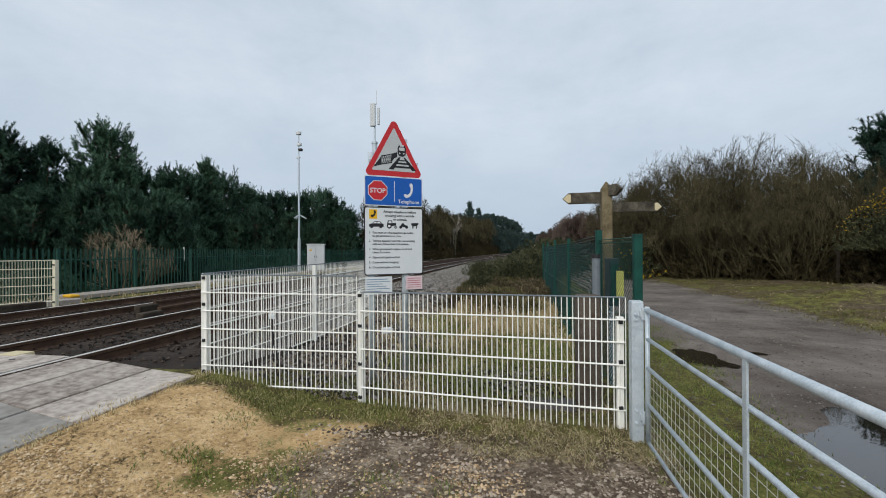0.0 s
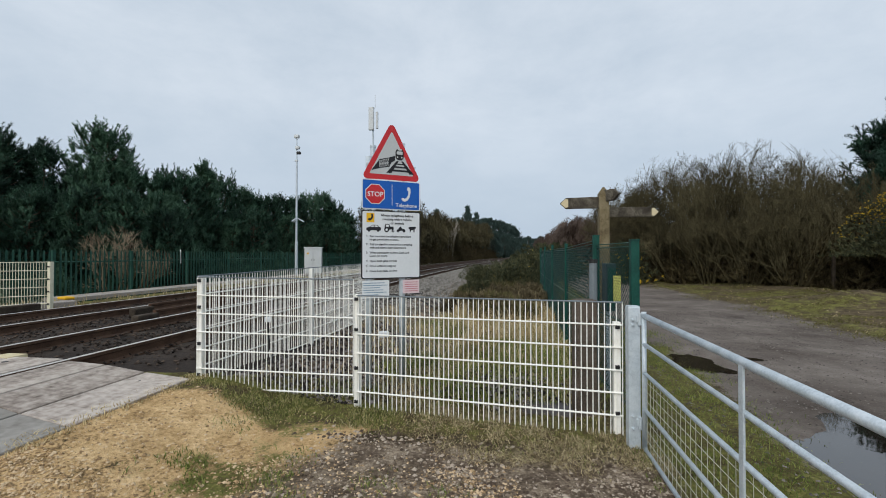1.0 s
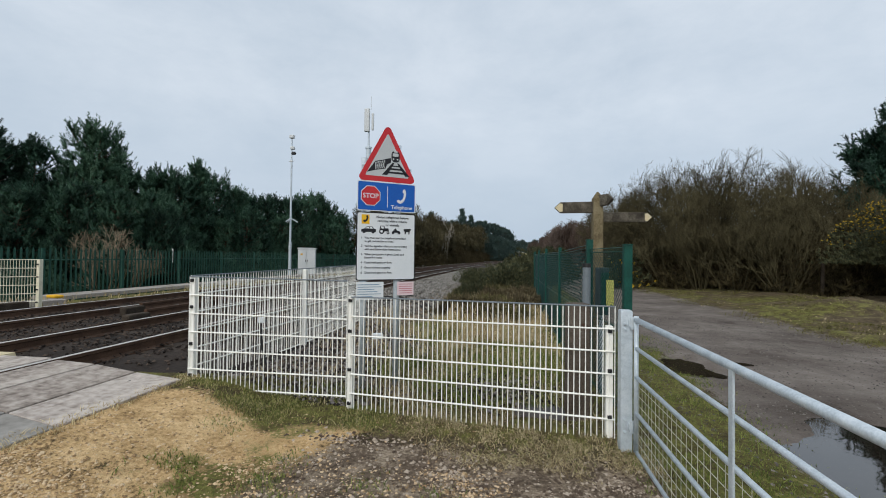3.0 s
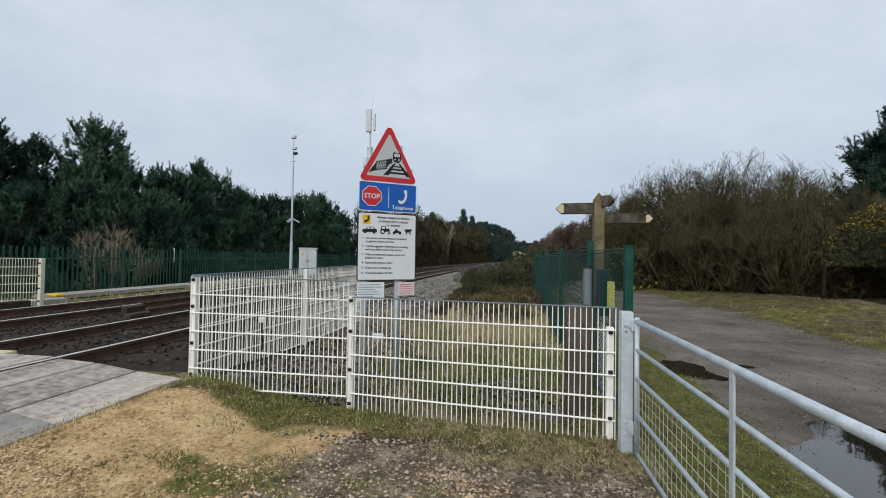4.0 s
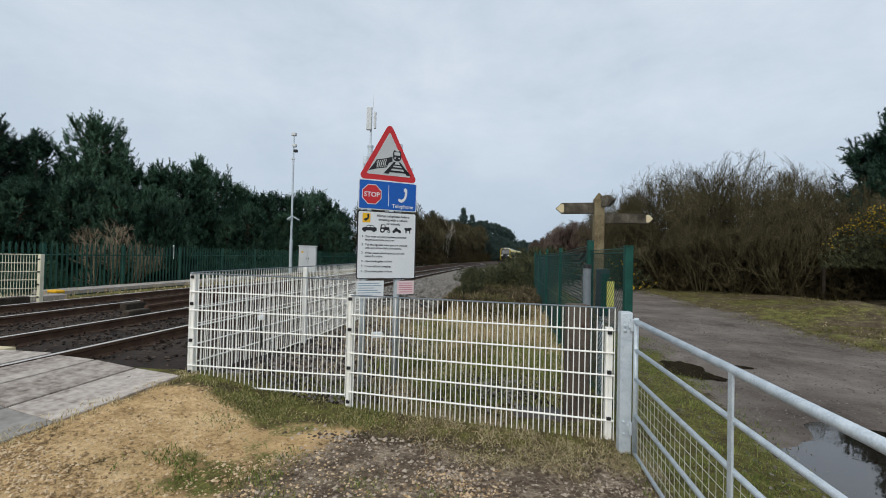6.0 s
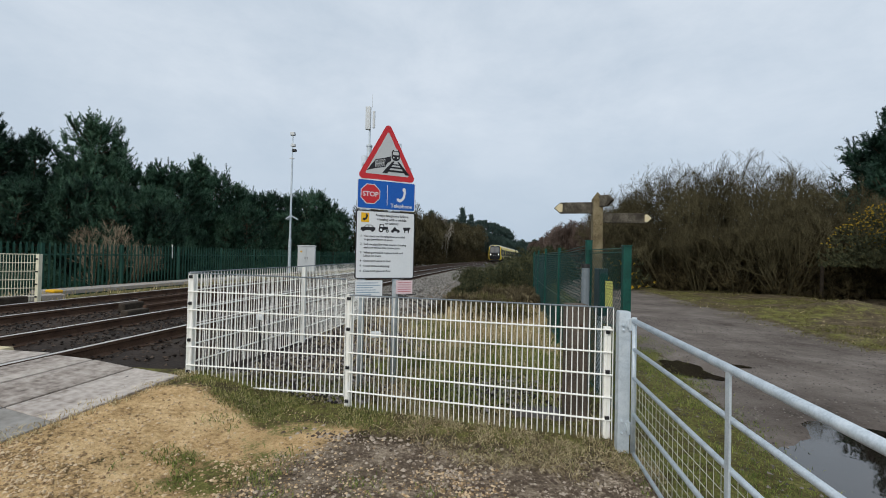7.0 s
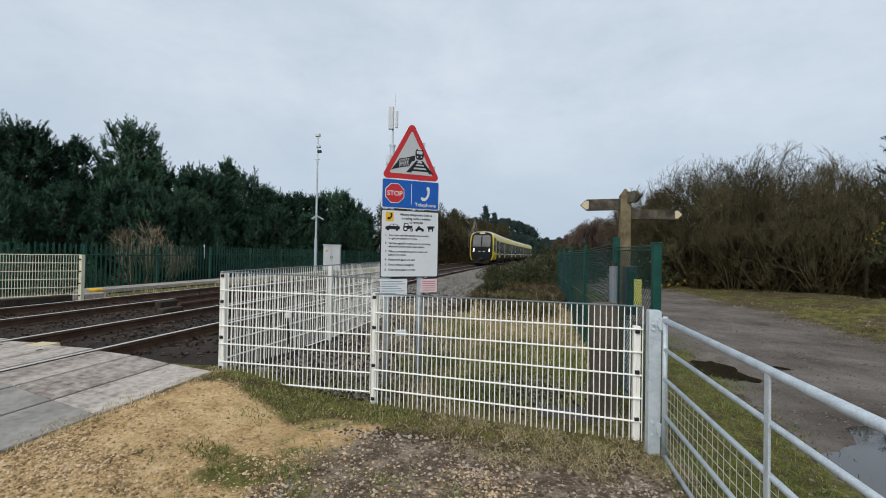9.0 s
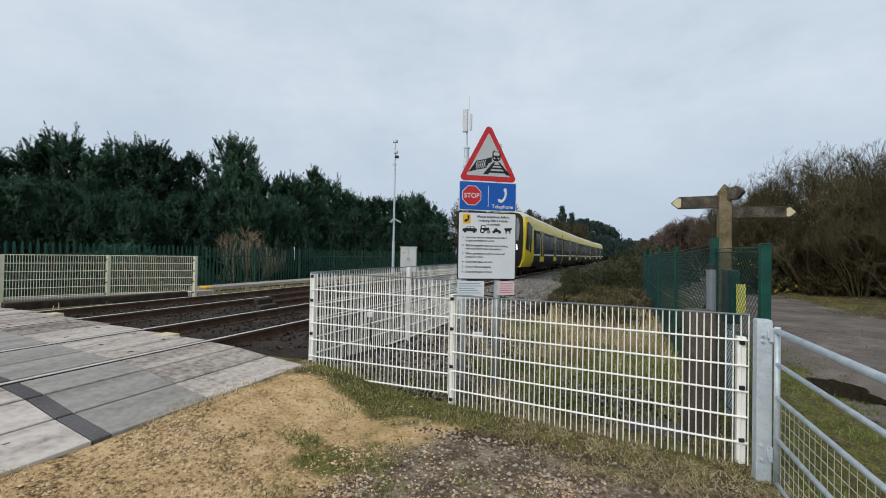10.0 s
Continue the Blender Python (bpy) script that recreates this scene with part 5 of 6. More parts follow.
    blades("bank_grass", g(far, 0.02, 0.08), M_verge, "rough mossy grass on the far verge", "grass", 0.006, 1.6)
    blades("bank_straw", g(scatter(1500, 6.5, 12, 6, 30, lambda x, y: clump(y * 0.7, x * 0.7) * smoothstep(6.5, 7.2, x - bend(y))), 0.03, 0.08), M_straw, "dead grass on the far verge", "grass", 0.006, 2.2)
    b = scatter(3200, -14.5, -11.0, 5, 40, lambda x, y: 0.3 + clump(x, y))
    blades("lineside_grass", [(x + bend(y), y, 0.24 - 0.5 * smoothstep(-13.3, -15, x), random.uniform(0.04, 0.18)) for x, y in b], M_straw, "dry grass along the palisade foot", "grass", 0.009, 1.0)


build_grass()


# ---- trees and bushes ----
def cloud(pts, dirs, size, n, width, spread, rng):
    """Tufts of thin pointed leaves at pts, fanned about dirs."""
    k = len(pts)
    p = np.repeat(np.array(pts), n, 0)
    d = np.repeat(np.array(dirs), n, 0) + rng.normal(0, spread, (k * n, 3))
    d /= np.linalg.norm(d, axis=1)[:, None]
    sd = np.cross(d, rng.normal(0, 1, (k * n, 3)))
    sd /= np.linalg.norm(sd, axis=1)[:, None] + 1e-9
    ln = np.repeat(np.broadcast_to(size, (k,)), n) * rng.uniform(0.6, 1.15, k * n)
    p = p + rng.normal(0, 0.12, (k * n, 3)) * ln[:, None]
    a, b, c = p - sd * width * ln[:, None], p + sd * width * ln[:, None], p + d * ln[:, None]
    return np.stack([a, b, c], 1).reshape(-1, 3)


def soup(name, v, mat, parent=None, label=""):
    """Loose triangles as one mesh."""
    me = bpy.data.meshes.new(name)
    k = len(v) // 3
    me.vertices.add(3 * k), me.loops.add(3 * k), me.polygons.add(k)
    me.vertices.foreach_set("co", np.asarray(v, np.float32).ravel())
    me.loops.foreach_set("vertex_index", np.arange(3 * k, dtype=np.int32))
    me.polygons.foreach_set("loop_start", np.arange(0, 3 * k, 3, dtype=np.int32))
    me.update()
    me.validate()
    me.materials.append(mat)
    ob = new(name, me)
    if parent:
        ob.parent = parent
    if label:
        ob["label"] = label
    return ob


def sticks(segments, sides=3):
    """Tapered twigs (a, b, ra, rb) as loose triangles."""
    A, B = np.array([s[0] for s in segments]), np.array([s[1] for s in segments])
    ra, rb = np.array([s[2] for s in segments])[:, None], np.array([s[3] for s in segments])[:, None]
    d = B - A
    d /= np.linalg.norm(d, axis=1)[:, None] + 1e-9
    ref = np.where(np.abs(d[:, 2:3]) < 0.9, np.array([[0, 0, 1.0]]), np.array([[1.0, 0, 0]]))
    u = np.cross(d, ref)
    u /= np.linalg.norm(u, axis=1)[:, None]
    w = np.cross(d, u)
    out = []
    for i in range(sides):
        a0, a1 = 2 * math.pi * i / sides, 2 * math.pi * (i + 1) / sides
        e0, e1 = u * math.cos(a0) + w * math.sin(a0), u * math.cos(a1) + w * math.sin(a1)
        p, q, r, s = A + e0 * ra, A + e1 * ra, B + e1 * rb, B + e0 * rb
        out += [np.stack([p, q, r], 1), np.stack([p, r, s], 1)]
    return np.concatenate(out).reshape(-1, 3)


def pine(seed, height, radius, tufts, mat, label, size=0.5, bare=0.08, power=0.75, n=11):
    """A pine: a tapered trunk, whorls of limbs and upturned needle tufts."""
    rng = np.random.default_rng(seed)
    t = empty("pine_tree", pose(0, 0, -50), label, "tree", "pine wood behind the fence")
    segs, pts, dirs, sz = [], [], [], []
    lean = rng.normal(0, 0.02, 2)
    ax = lambda h: np.array([lean[0] * h, lean[1] * h, h])
    for i in range(8):
        segs.append((ax(height * i / 8), ax(height * (i + 1) / 8), 0.14 * (1 - i / 8) + 0.02, 0.14 * (1 - (i + 1) / 8) + 0.02))
    h = height * bare
    weights = []
    while h < height * 0.97:
        f = h / height
        reach = radius * max(0.10, (1 - f) ** power) * rng.uniform(0.75, 1.15)
        k = int(rng.integers(4, 7))
        a0 = rng.uniform(0, 6.28)
        for j in range(k):
            a = a0 + 6.28 * j / k + rng.normal(0, 0.25)
            ln = reach * rng.uniform(0.6, 1.2)
            o = np.array([math.cos(a), math.sin(a), 0])
            tip = ax(h) + o * ln + np.array([0, 0, ln * rng.uniform(0.15, 0.6)])
            segs.append((ax(h), tip, 0.035, 0.01))
            m = max(3, int(tufts * ln / 100))
            for q in range(int(m * 0.8)):
                r = rng.uniform(0.25, 1.0) ** 0.6
                side = rng.normal(0, 0.22, 3) * ln * 0.7
                p = ax(h) + (tip - ax(h)) * r + side * np.array([1, 1, 0.6])
                pts.append(p)
                dirs.append(o * 0.35 + np.array([0, 0, 0.95]))
                sz.append(size * rng.uniform(0.7, 1.25))
        h += height * rng.uniform(0.035, 0.06)
    for q in [i for i in range(len(pts)) if pts[i][2] > 0.45 * height and rng.uniform() < 0.2]:
        lean_x, lean_y, tall = rng.normal(0, 0.22), rng.normal(0, 0.22), rng.uniform(0.45, 0.95)
        for e in (0.15, 0.35, 0.55, 0.75, 0.95):
            pts.append(pts[q] + np.array([lean_x * e, lean_y * e, e]) * tall)
            dirs.append(np.array([lean_x, lean_y, 1.2]))
            sz.append(size * 0.62)
    for q in range(9):
        a, r0 = rng.uniform(0, 6.28), rng.uniform(0.0, 0.09) * radius * (0 if q == 0 else 1)
        z0 = height * rng.uniform(0.84, 0.95)
        for e in range(7):
            pts.append(ax(z0) + np.array([math.cos(a) * r0 * 3 * (0.7 + 0.07 * e), math.sin(a) * r0 * 3 * (0.7 + 0.07 * e), e * 0.14]))
            dirs.append(np.array([0, 0, 1.5]))
            sz.append(size * 0.62)
    for q in range(10):
        hh = height * rng.uniform(0.88, 1.0)
        pts.append(ax(hh) + rng.normal(0, 0.12, 3))
        dirs.append(np.array([rng.normal(0, 0.2), rng.normal(0, 0.2), 1.0]))
        sz.append(size * 1.1)
    soup("trunk", sticks(segs, 5), M_bark, t)
    soup("crown", cloud(pts, dirs, np.array(sz), n, 0.12, 0.48, rng), mat, t)
    return t


def needles(base, along, length, n, size, rng):
    """Bottle-brush shoots: needles set all round a short axis and slanting forwards."""
    k = len(base)
    along = along / np.linalg.norm(along, axis=1)[:, None]
    p, d = np.repeat(base, n, 0), np.repeat(along, n, 0)
    t = rng.uniform(0.0, 1.0, k * n)
    p = p + d * (np.repeat(length, n) * t)[:, None]
    out = np.cross(d, rng.normal(0, 1, (k * n, 3)))
    out /= np.linalg.norm(out, axis=1)[:, None] + 1e-9
    e = d * 0.6 + out * (0.9 - 0.3 * t)[:, None]
    e /= np.linalg.norm(e, axis=1)[:, None]
    w = np.cross(e, d)
    w /= np.linalg.norm(w, axis=1)[:, None] + 1e-9
    ln = size * rng.uniform(0.75, 1.2, k * n)
    return np.stack([p - w * (ln * 0.11)[:, None], p + w * (ln * 0.11)[:, None], p + e * ln[:, None]], 1).reshape(-1, 3)


def bushy_pine(seed, height, radius, label, bare=0.04, round_top=2.0, limbs=7, sparse=1.0, size=0.16):
    """A young pine: trunk, whorls of forking limbs and upturned needle shoots on a lumpy, gappy crown."""
    rng = np.random.default_rng(seed)
    t = empty("pine_tree", pose(0, 0, -50), label, "tree", "pine wood behind the fence")
    segs, base, along, length, fill = [], [], [], [], []
    lean = rng.normal(0, 0.02, 2)
    ax = lambda h: np.array([lean[0] * h, lean[1] * h, h])
    up = np.array([0, 0, 1.0])
    for i in range(10):
        segs.append((ax(height * 0.097 * i), ax(height * 0.097 * (i + 1)), 0.15 * (1 - i / 10) + 0.02, 0.15 * (1 - (i + 1) / 10) + 0.02))

    def brush(p, d, ln):
        base.append(p), along.append(d), length.append(ln)

    h = height * bare
    while h < height * 0.93:
        f = h / height
        a0 = rng.uniform(0, 6.28)
        for j in range(limbs):
            a = a0 + 6.28 * j / limbs + rng.normal(0, 0.3)
            lump = 0.8 + 0.55 * noise.noise((math.cos(a) * 1.7 + seed, math.sin(a) * 1.7, f * 6.0))
            ln = radius * (1 - f ** round_top) ** 0.75 * min(1.0, 0.7 + f) * lump * rng.uniform(0.75, 1.1)
            if ln < 0.15:
                continue
            o = np.array([math.cos(a), math.sin(a), 0])
            rise = rng.uniform(0.2, 0.45) + 0.5 * f
            tip = ax(h) + o * ln + up * ln * rise
            knee = ax(h) + o * ln * 0.55 + up * ln * rise * 0.35
            segs += [(ax(h), knee, 0.04, 0.028), (knee, tip, 0.028, 0.012)]
            for q in range(int(1 + 1.7 * ln * sparse)):
                r = rng.uniform(0.3, 1.0) ** 0.7
                p = (knee + (tip - knee) * (r - 0.55) / 0.45 if r > 0.55 else ax(h) + (knee - ax(h)) * r / 0.55) + rng.normal(0, 0.16, 3) * ln * (0.5 + 0.3 * r) * np.array([1, 1, 0.5])
                if r < 0.62 and f < 0.7:
                    fill.append(p)
                for e in range(5):
                    d = o * 0.35 + up * 0.8 + rng.normal(0, 0.42, 3)
                    brush(p, d, rng.uniform(0.4, 0.7))
            for b in range(3):
                brush(tip + rng.normal(0, 0.07, 3), o * rng.uniform(0, 0.6) + up + rng.normal(0, 0.2, 3), rng.uniform(0.6, 1.1))
        h += height * rng.uniform(0.045, 0.062)
    for q in range(11):
        a, w = rng.uniform(0, 6.28), rng.uniform(0.1, 0.34) * radius * (0 if q == 0 else 1)
        foot = ax(height * rng.uniform(0.78, 0.86)) + np.array([math.cos(a) * w, math.sin(a) * w, 0])
        tall = height * 0.97 - foot[2] if q == 0 else height * rng.uniform(0.03, 0.10)
        top = foot + np.array([math.cos(a) * w * 0.5, math.sin(a) * w * 0.5, tall])
        segs.append((foot, top, 0.025, 0.012))
        for e in (0.25, 0.5, 0.75, 1.0):
            c = foot + (top - foot) * e
            for b in range(4):
                g = rng.uniform(0, 6.28)
                brush(c, np.array([math.cos(g) * 0.55, math.sin(g) * 0.55, 1.0]), rng.uniform(0.5, 0.8) * (1.15 - 0.4 * e))
        brush(top, up + rng.normal(0, 0.1, 3), 0.45)
    soup("trunk", sticks(segs, 5), M_bark, t)
    v = needles(np.array(base), np.array(along), np.array(length), 56, size, rng)
    if fill:
        fill = np.array(fill)
        v = np.concatenate([v, cloud(fill, np.tile(up, (len(fill), 1)), 0.42, 8, 0.22, 0.9, rng)])
    soup("crown", v, M_pine, t)
    return t


def shrub(name, seed, height, radius, stems, mat, label, group, levels=4, split=4, fine=0.011, category="bush", base=0.05):
    """A bare many-stemmed bush of forking twigs."""
    rng = np.random.default_rng(seed)
    t = empty(name, pose(0, 0, -50), label, category, group)
    segs, all_stems = [], []

    def grow(p, d, ln, r, lev):
        nonlocal segs
        q = p + d * ln
        bow = p + d * ln * 0.5 + rng.normal(0, 0.05, 3) * ln
        segs += [(p, bow, r, r * 0.85), (bow, q, r * 0.85, r * 0.7)] if lev > 2 else [(p, q, r, r * 0.7)]
        if lev == 0:
            return
        for _ in range(split if lev > 1 else split + 1):
            e = d * 0.95 + rng.normal(0, 0.30 if lev > 1 else 0.4, 3) + np.array([0, 0, 0.13])
            e /= np.linalg.norm(e)
            s = rng.uniform(0.45, 1.0)
            grow(p + d * ln * s, e, ln * rng.uniform(0.55, 0.85), max(fine, r * 0.58), lev - 1)

    for _ in range(stems):
        a, k = rng.uniform(0, 6.28), rng.uniform(0, 1) ** 0.6
        d = np.array([math.cos(a) * k * radius / height * 1.7, math.sin(a) * k * radius / height * 1.7, 1.0])
        d /= np.linalg.norm(d)
        segs = []
        grow(np.array([math.cos(a) * k * radius * 0.2, math.sin(a) * k * radius * 0.2, -0.1]), d, height * rng.uniform(0.26, 0.4), base, levels)
        all_stems.append(segs)
    top = np.percentile(np.concatenate([sticks(s, 3)[:, 2] for s in all_stems]), 98) / height
    for s in all_stems:
        v = sticks(s, 3)
        v[:, 2] /= top
        e = np.sqrt((v[:, 0] / radius) ** 2 + (v[:, 1] / radius) ** 2 + (np.maximum(v[:, 2], 0) / height) ** 2)
        f = np.where(e > 0.8, (0.8 + 0.30 * np.tanh((e - 0.8) / 0.36)) / np.maximum(e, 1e-6), 1.0)
        soup("stem", v * f[:, None], mat, t)
    return t


def mound(name, seed, height, radius, count, mat, label, group, size=0.22, n=10, bloom=None, share=0.0, category="bush", width=0.09):
    """A dense low bush of short pointed shoots."""
    rng = np.random.default_rng(seed)
    t = empty(name, pose(0, 0, -50), label, category, group)
    a, c = rng.uniform(0, 6.28, count), rng.uniform(0, 1, count)
    lump = 1 + 0.28 * np.sin(3 * a + seed) + 0.18 * np.sin(7 * a + 2 * seed)
    rr = radius * lump * np.sqrt(rng.uniform(0, 1, count)) * (1 - 0.55 * c ** 1.5)
    z = height * c * (0.8 + 0.25 * np.sin(5 * a + seed))
    p = np.stack([rr * np.cos(a), rr * np.sin(a), z], 1)
    d = np.stack([np.cos(a) * 0.6, np.sin(a) * 0.6, np.full(count, 0.8)], 1)
    soup("foliage", cloud(p, d, size, n, width, 0.5, rng), mat, t)
    if bloom:
        patch = np.array([noise.noise((q[0] * 1.3, q[1] * 1.3, q[2] * 1.6 + seed)) for q in p])
        pick = (rng.uniform(0, 1, count) < share) & ((patch > -0.02) & (p[:, 2] > 0.3 * height) if share == 1 else True)
        soup("blossom", cloud(p[pick] + d[pick] * size * 0.5, d[pick], size * (0.5 if share < 1 else 0.33), 12, 0.3, 0.8, rng), bloom, t)
    return t


def planted(protos, spots, z=None):
    """Copies at (x, y, kind, height scale, turn); the prototypes take the first spots."""
    used = {}
    for x, y, k, s, a in spots:
        m = pose(x, y, (land(x, y) if z is None else z) - 0.05, 0, 0, a) @ Matrix.Diagonal((s, s, s, 1))
        if k not in used:
            used[k] = m
        else:
            copy_thing(protos[k], m)
    for k, m in used.items():
        protos[k].matrix_basis = m
    for i, p in enumerate(protos):
        if i not in used:
            for c in list(p.children):
                bpy.data.objects.remove(c)
            bpy.data.objects.remove(p)


def polar(az, d):
    return d * math.sin(radians(az)), d * math.cos(radians(az))


def build_pine_wood():
    random.seed(21)
    L = "dark green pine tree in a dense plantation"
    protos = [bushy_pine(1, 10, 2.9, L), bushy_pine(2, 10, 3.2, L, 0.03, 2.6), bushy_pine(3, 10, 2.6, L, 0.04, 1.6), bushy_pine(4, 10, 1.3, "thin-topped pine tree with sparse upturned limbs", 0.55, 1.4, 4, 0.45)]
    # bearing and slope to the tip of the trees that make the skyline
    tops = [(-72, 0.16), (-69.8, 0.165), (-67.6, 0.163), (-64.9, 0.172), (-63.3, 0.2), (-61.8, 0.18), (-60.2, 0.168), (-58.5, 0.2), (-55.9, 0.212), (-54.5, 0.188), (-52.4, 0.14), (-50.2, 0.165), (-48.2, 0.243), (-46.7, 0.185), (-44.5, 0.168), (-43.0, 0.164), (-41.5, 0.171), (-39.9, 0.166), (-38.4, 0.168), (-36.5, 0.166), (-34.8, 0.147),
            (-33, 0.131), (-31.1, 0.13), (-29.1, 0.135), (-27.6, 0.132), (-26.2, 0.137), (-24.2, 0.144), (-22.9, 0.125), (-21.8, 0.1)]
    spots = []
    for i, (az, tilt) in enumerate(tops):
        d = (30 if az < -40 else 30 + (az + 40) * 0.95) * random.uniform(0.97, 1.03)
        spots.append((*polar(az, d), i % 3 if tilt < 0.24 else 2, (2.05 + d * tilt) / 10.25, random.uniform(0, 360)))
    spots += [(*polar(-52.0, 29), 3, (2.05 + 29 * 0.203) / 10.25, 20), (*polar(-37.9, 31), 3, (2.05 + 31 * 0.197) / 10.25, 80)]
    for i in range(40):
        az = random.uniform(-74, -22)
        d = (26.5 if az < -40 else 30 + (az + 40) * 0.8) * random.uniform(0.86, 0.98)
        spots.append((*polar(az, d), random.randrange(3), random.uniform(0.38, 0.52), random.uniform(0, 360)))
    for i in range(26):
        az = random.uniform(-74, -21)
        spots.append((*polar(az, random.uniform(44, 54)), random.randrange(3), random.uniform(0.56, 0.68), random.uniform(0, 360)))
    planted(protos, spots, -0.4)
    fl = "distant dark conifer on the skyline"
    far = [pine(8, 18, 6.6, 300, M_pine_hazed, fl, 1.0, 0.02, 0.5, 12), pine(9, 18, 4.6, 420, M_pine_hazed, fl, 1.0, 0.03, 0.8, 12)]
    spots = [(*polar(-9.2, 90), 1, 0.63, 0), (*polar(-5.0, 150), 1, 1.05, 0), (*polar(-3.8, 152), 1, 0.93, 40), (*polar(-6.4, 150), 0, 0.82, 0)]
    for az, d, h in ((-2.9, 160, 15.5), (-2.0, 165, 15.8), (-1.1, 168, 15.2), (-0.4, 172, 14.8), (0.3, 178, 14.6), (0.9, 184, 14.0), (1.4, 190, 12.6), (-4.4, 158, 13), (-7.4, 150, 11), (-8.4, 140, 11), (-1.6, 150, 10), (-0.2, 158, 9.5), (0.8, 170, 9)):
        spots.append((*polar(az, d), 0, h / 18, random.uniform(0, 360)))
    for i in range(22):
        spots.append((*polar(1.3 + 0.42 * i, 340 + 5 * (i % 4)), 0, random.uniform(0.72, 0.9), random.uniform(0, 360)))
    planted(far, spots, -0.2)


build_pine_wood()


def build_thickets():
    random.seed(31)
    L = "tall leafless brown bush with many fine twigs"
    protos = [shrub("bare_bush", 41 + i, 6.7, 3.25, 17, M_twig, L, "bare bushes beside the track", 5, 3, 0.0055, "bush", 0.03) for i in range(3)]
    # bearing, distance and slope to the top of each bush in the big dome
    dome = [(14.6, 32, 0.162), (16.6, 30.5, 0.192), (18.8, 29, 0.206), (21, 27.5, 0.214), (23.3, 26.5, 0.22), (25.8, 25.5, 0.22), (28.4, 24.5, 0.218), (31, 24.5, 0.196), (33.3, 24, 0.178), (35.6, 25, 0.15), (38, 28, 0.12), (41, 28, 0.11), (44.5, 28, 0.11),
            (17.5, 27.5, 0.11), (20.5, 25.5, 0.12), (24, 23.8, 0.125), (27.5, 22.8, 0.125), (31.5, 22, 0.115)]
    spots = [(*polar(az, d), i % 3, (1.55 + d * tilt) / 6.95, 47 * i) for i, (az, d, tilt) in enumerate(dome)]
    planted(protos, spots)
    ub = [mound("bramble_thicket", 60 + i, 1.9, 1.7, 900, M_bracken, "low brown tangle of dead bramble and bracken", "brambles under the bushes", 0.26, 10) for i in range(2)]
    front = [(8.0, 29.5), (8.6, 27.2), (9.5, 24.6), (10.6, 22.2), (11.6, 20.4), (12.8, 19.0), (14.2, 18.2), (16.2, 17.6), (18.4, 16.8)]
    spots = []
    for (xa, ya), (xb, yb) in zip(front, front[1:]):
        for t in (0.0, 0.5):
            spots.append((xa + (xb - xa) * t + random.uniform(-0.3, 0.5), ya + (yb - ya) * t + random.uniform(0.1, 0.8), random.randrange(2), random.uniform(0.75, 1.15), random.uniform(0, 360)))
    spots += [(x + 1.4, y + 1.6, k, s * 1.6, a + 50) for x, y, k, s, a in spots]
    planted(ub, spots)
    R = "reddish leafless bush along the far hedge"
    far = [shrub("hedge_bush", 51 + i, 5.6, 2.9, 12, M_twig_red, R, "far hedge", 4, 4, 0.02) for i in range(2)]
    spots = [(4.9, 47, 0, 0.6, 0), (5.9, 46, 1, 0.85, 30), (7.1, 45, 0, 1.0, 90), (8.5, 44, 1, 1.05, 140), (10.2, 43, 0, 1.0, 200), (6.5, 52, 1, 0.9, 20), (8.5, 50, 0, 1.05, 60), (11.5, 46, 1, 1.05, 10), (5.2, 56, 0, 0.75, 80), (12.5, 42, 0, 1.0, 33), (7.8, 47, 1, 0.8, 5), (9.5, 46, 0, 0.85, 300)]
    planted(far, spots)
    B = "leafless birch and scrub beside the railway"
    sc = [shrub("scrub_tree", 71 + i, 9.0, 3.0, 7, M_twig, B, "scrub along the line", 4, 4, 0.022, "tree") for i in range(2)]
    spots = []
    for i in range(34):
        y = 50 + 3.0 * i
        spots.append((-15.5 + bend(y) + random.uniform(-2.5, 2.0) - 0.03 * (y - 50), y, i % 2, random.uniform(0.7, 1.05) * (1 + 0.004 * (y - 50)), random.uniform(0, 360)))
    spots += [(-16.5 + bend(44) + 2.2 * i, 44 + 2.0 * i, i % 2, 0.5, 40 * i) for i in range(3)]
    planted(sc, spots, 0.0)
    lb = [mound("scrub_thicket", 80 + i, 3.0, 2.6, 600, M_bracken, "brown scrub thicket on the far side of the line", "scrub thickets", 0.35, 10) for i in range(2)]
    spots = [(-14.2 + bend(y) + random.uniform(-1, 1) - 0.02 * (y - 50), y, i % 2, random.uniform(0.7, 1.2), random.uniform(0, 360)) for i, y in enumerate(np.arange(42, 150, 3.4))]
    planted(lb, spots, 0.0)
    p = shrub("bare_shrub", 94, 3.1, 2.3, 15, M_twig_pale, "pale leafless shrub in front of the pines", "", 4, 3, 0.006, "bush", 0.022)
    p.matrix_basis = pose(-16.3, 15.6, -0.4)
    bt = shrub("birch_tree", 95, 9.5, 1.6, 2, M_birch, "slender pale-barked birch beside the line", "", 4, 3, 0.02, "tree")
    bt.matrix_basis = pose(-9.8, 78, 0)
    iv = [mound("ivy_thicket", 140 + i, 2.1, 1.8, 900, M_pine, "dark evergreen undergrowth behind the palisade", "undergrowth behind the palisade", 0.2, 12) for i in range(2)]
    planted(iv, [(-16.4 + bend(y) + random.uniform(-0.4, 0.3), y, i % 2, random.uniform(0.75, 1.1) * (0.55 if 12.5 < y < 18 else 1), random.uniform(0, 360)) for i, y in enumerate(np.arange(-6, 62, 2.3))], -0.5)
    # gorse and heather between the line and the chain-link fence
    G = "dense green gorse bush beside the railway"
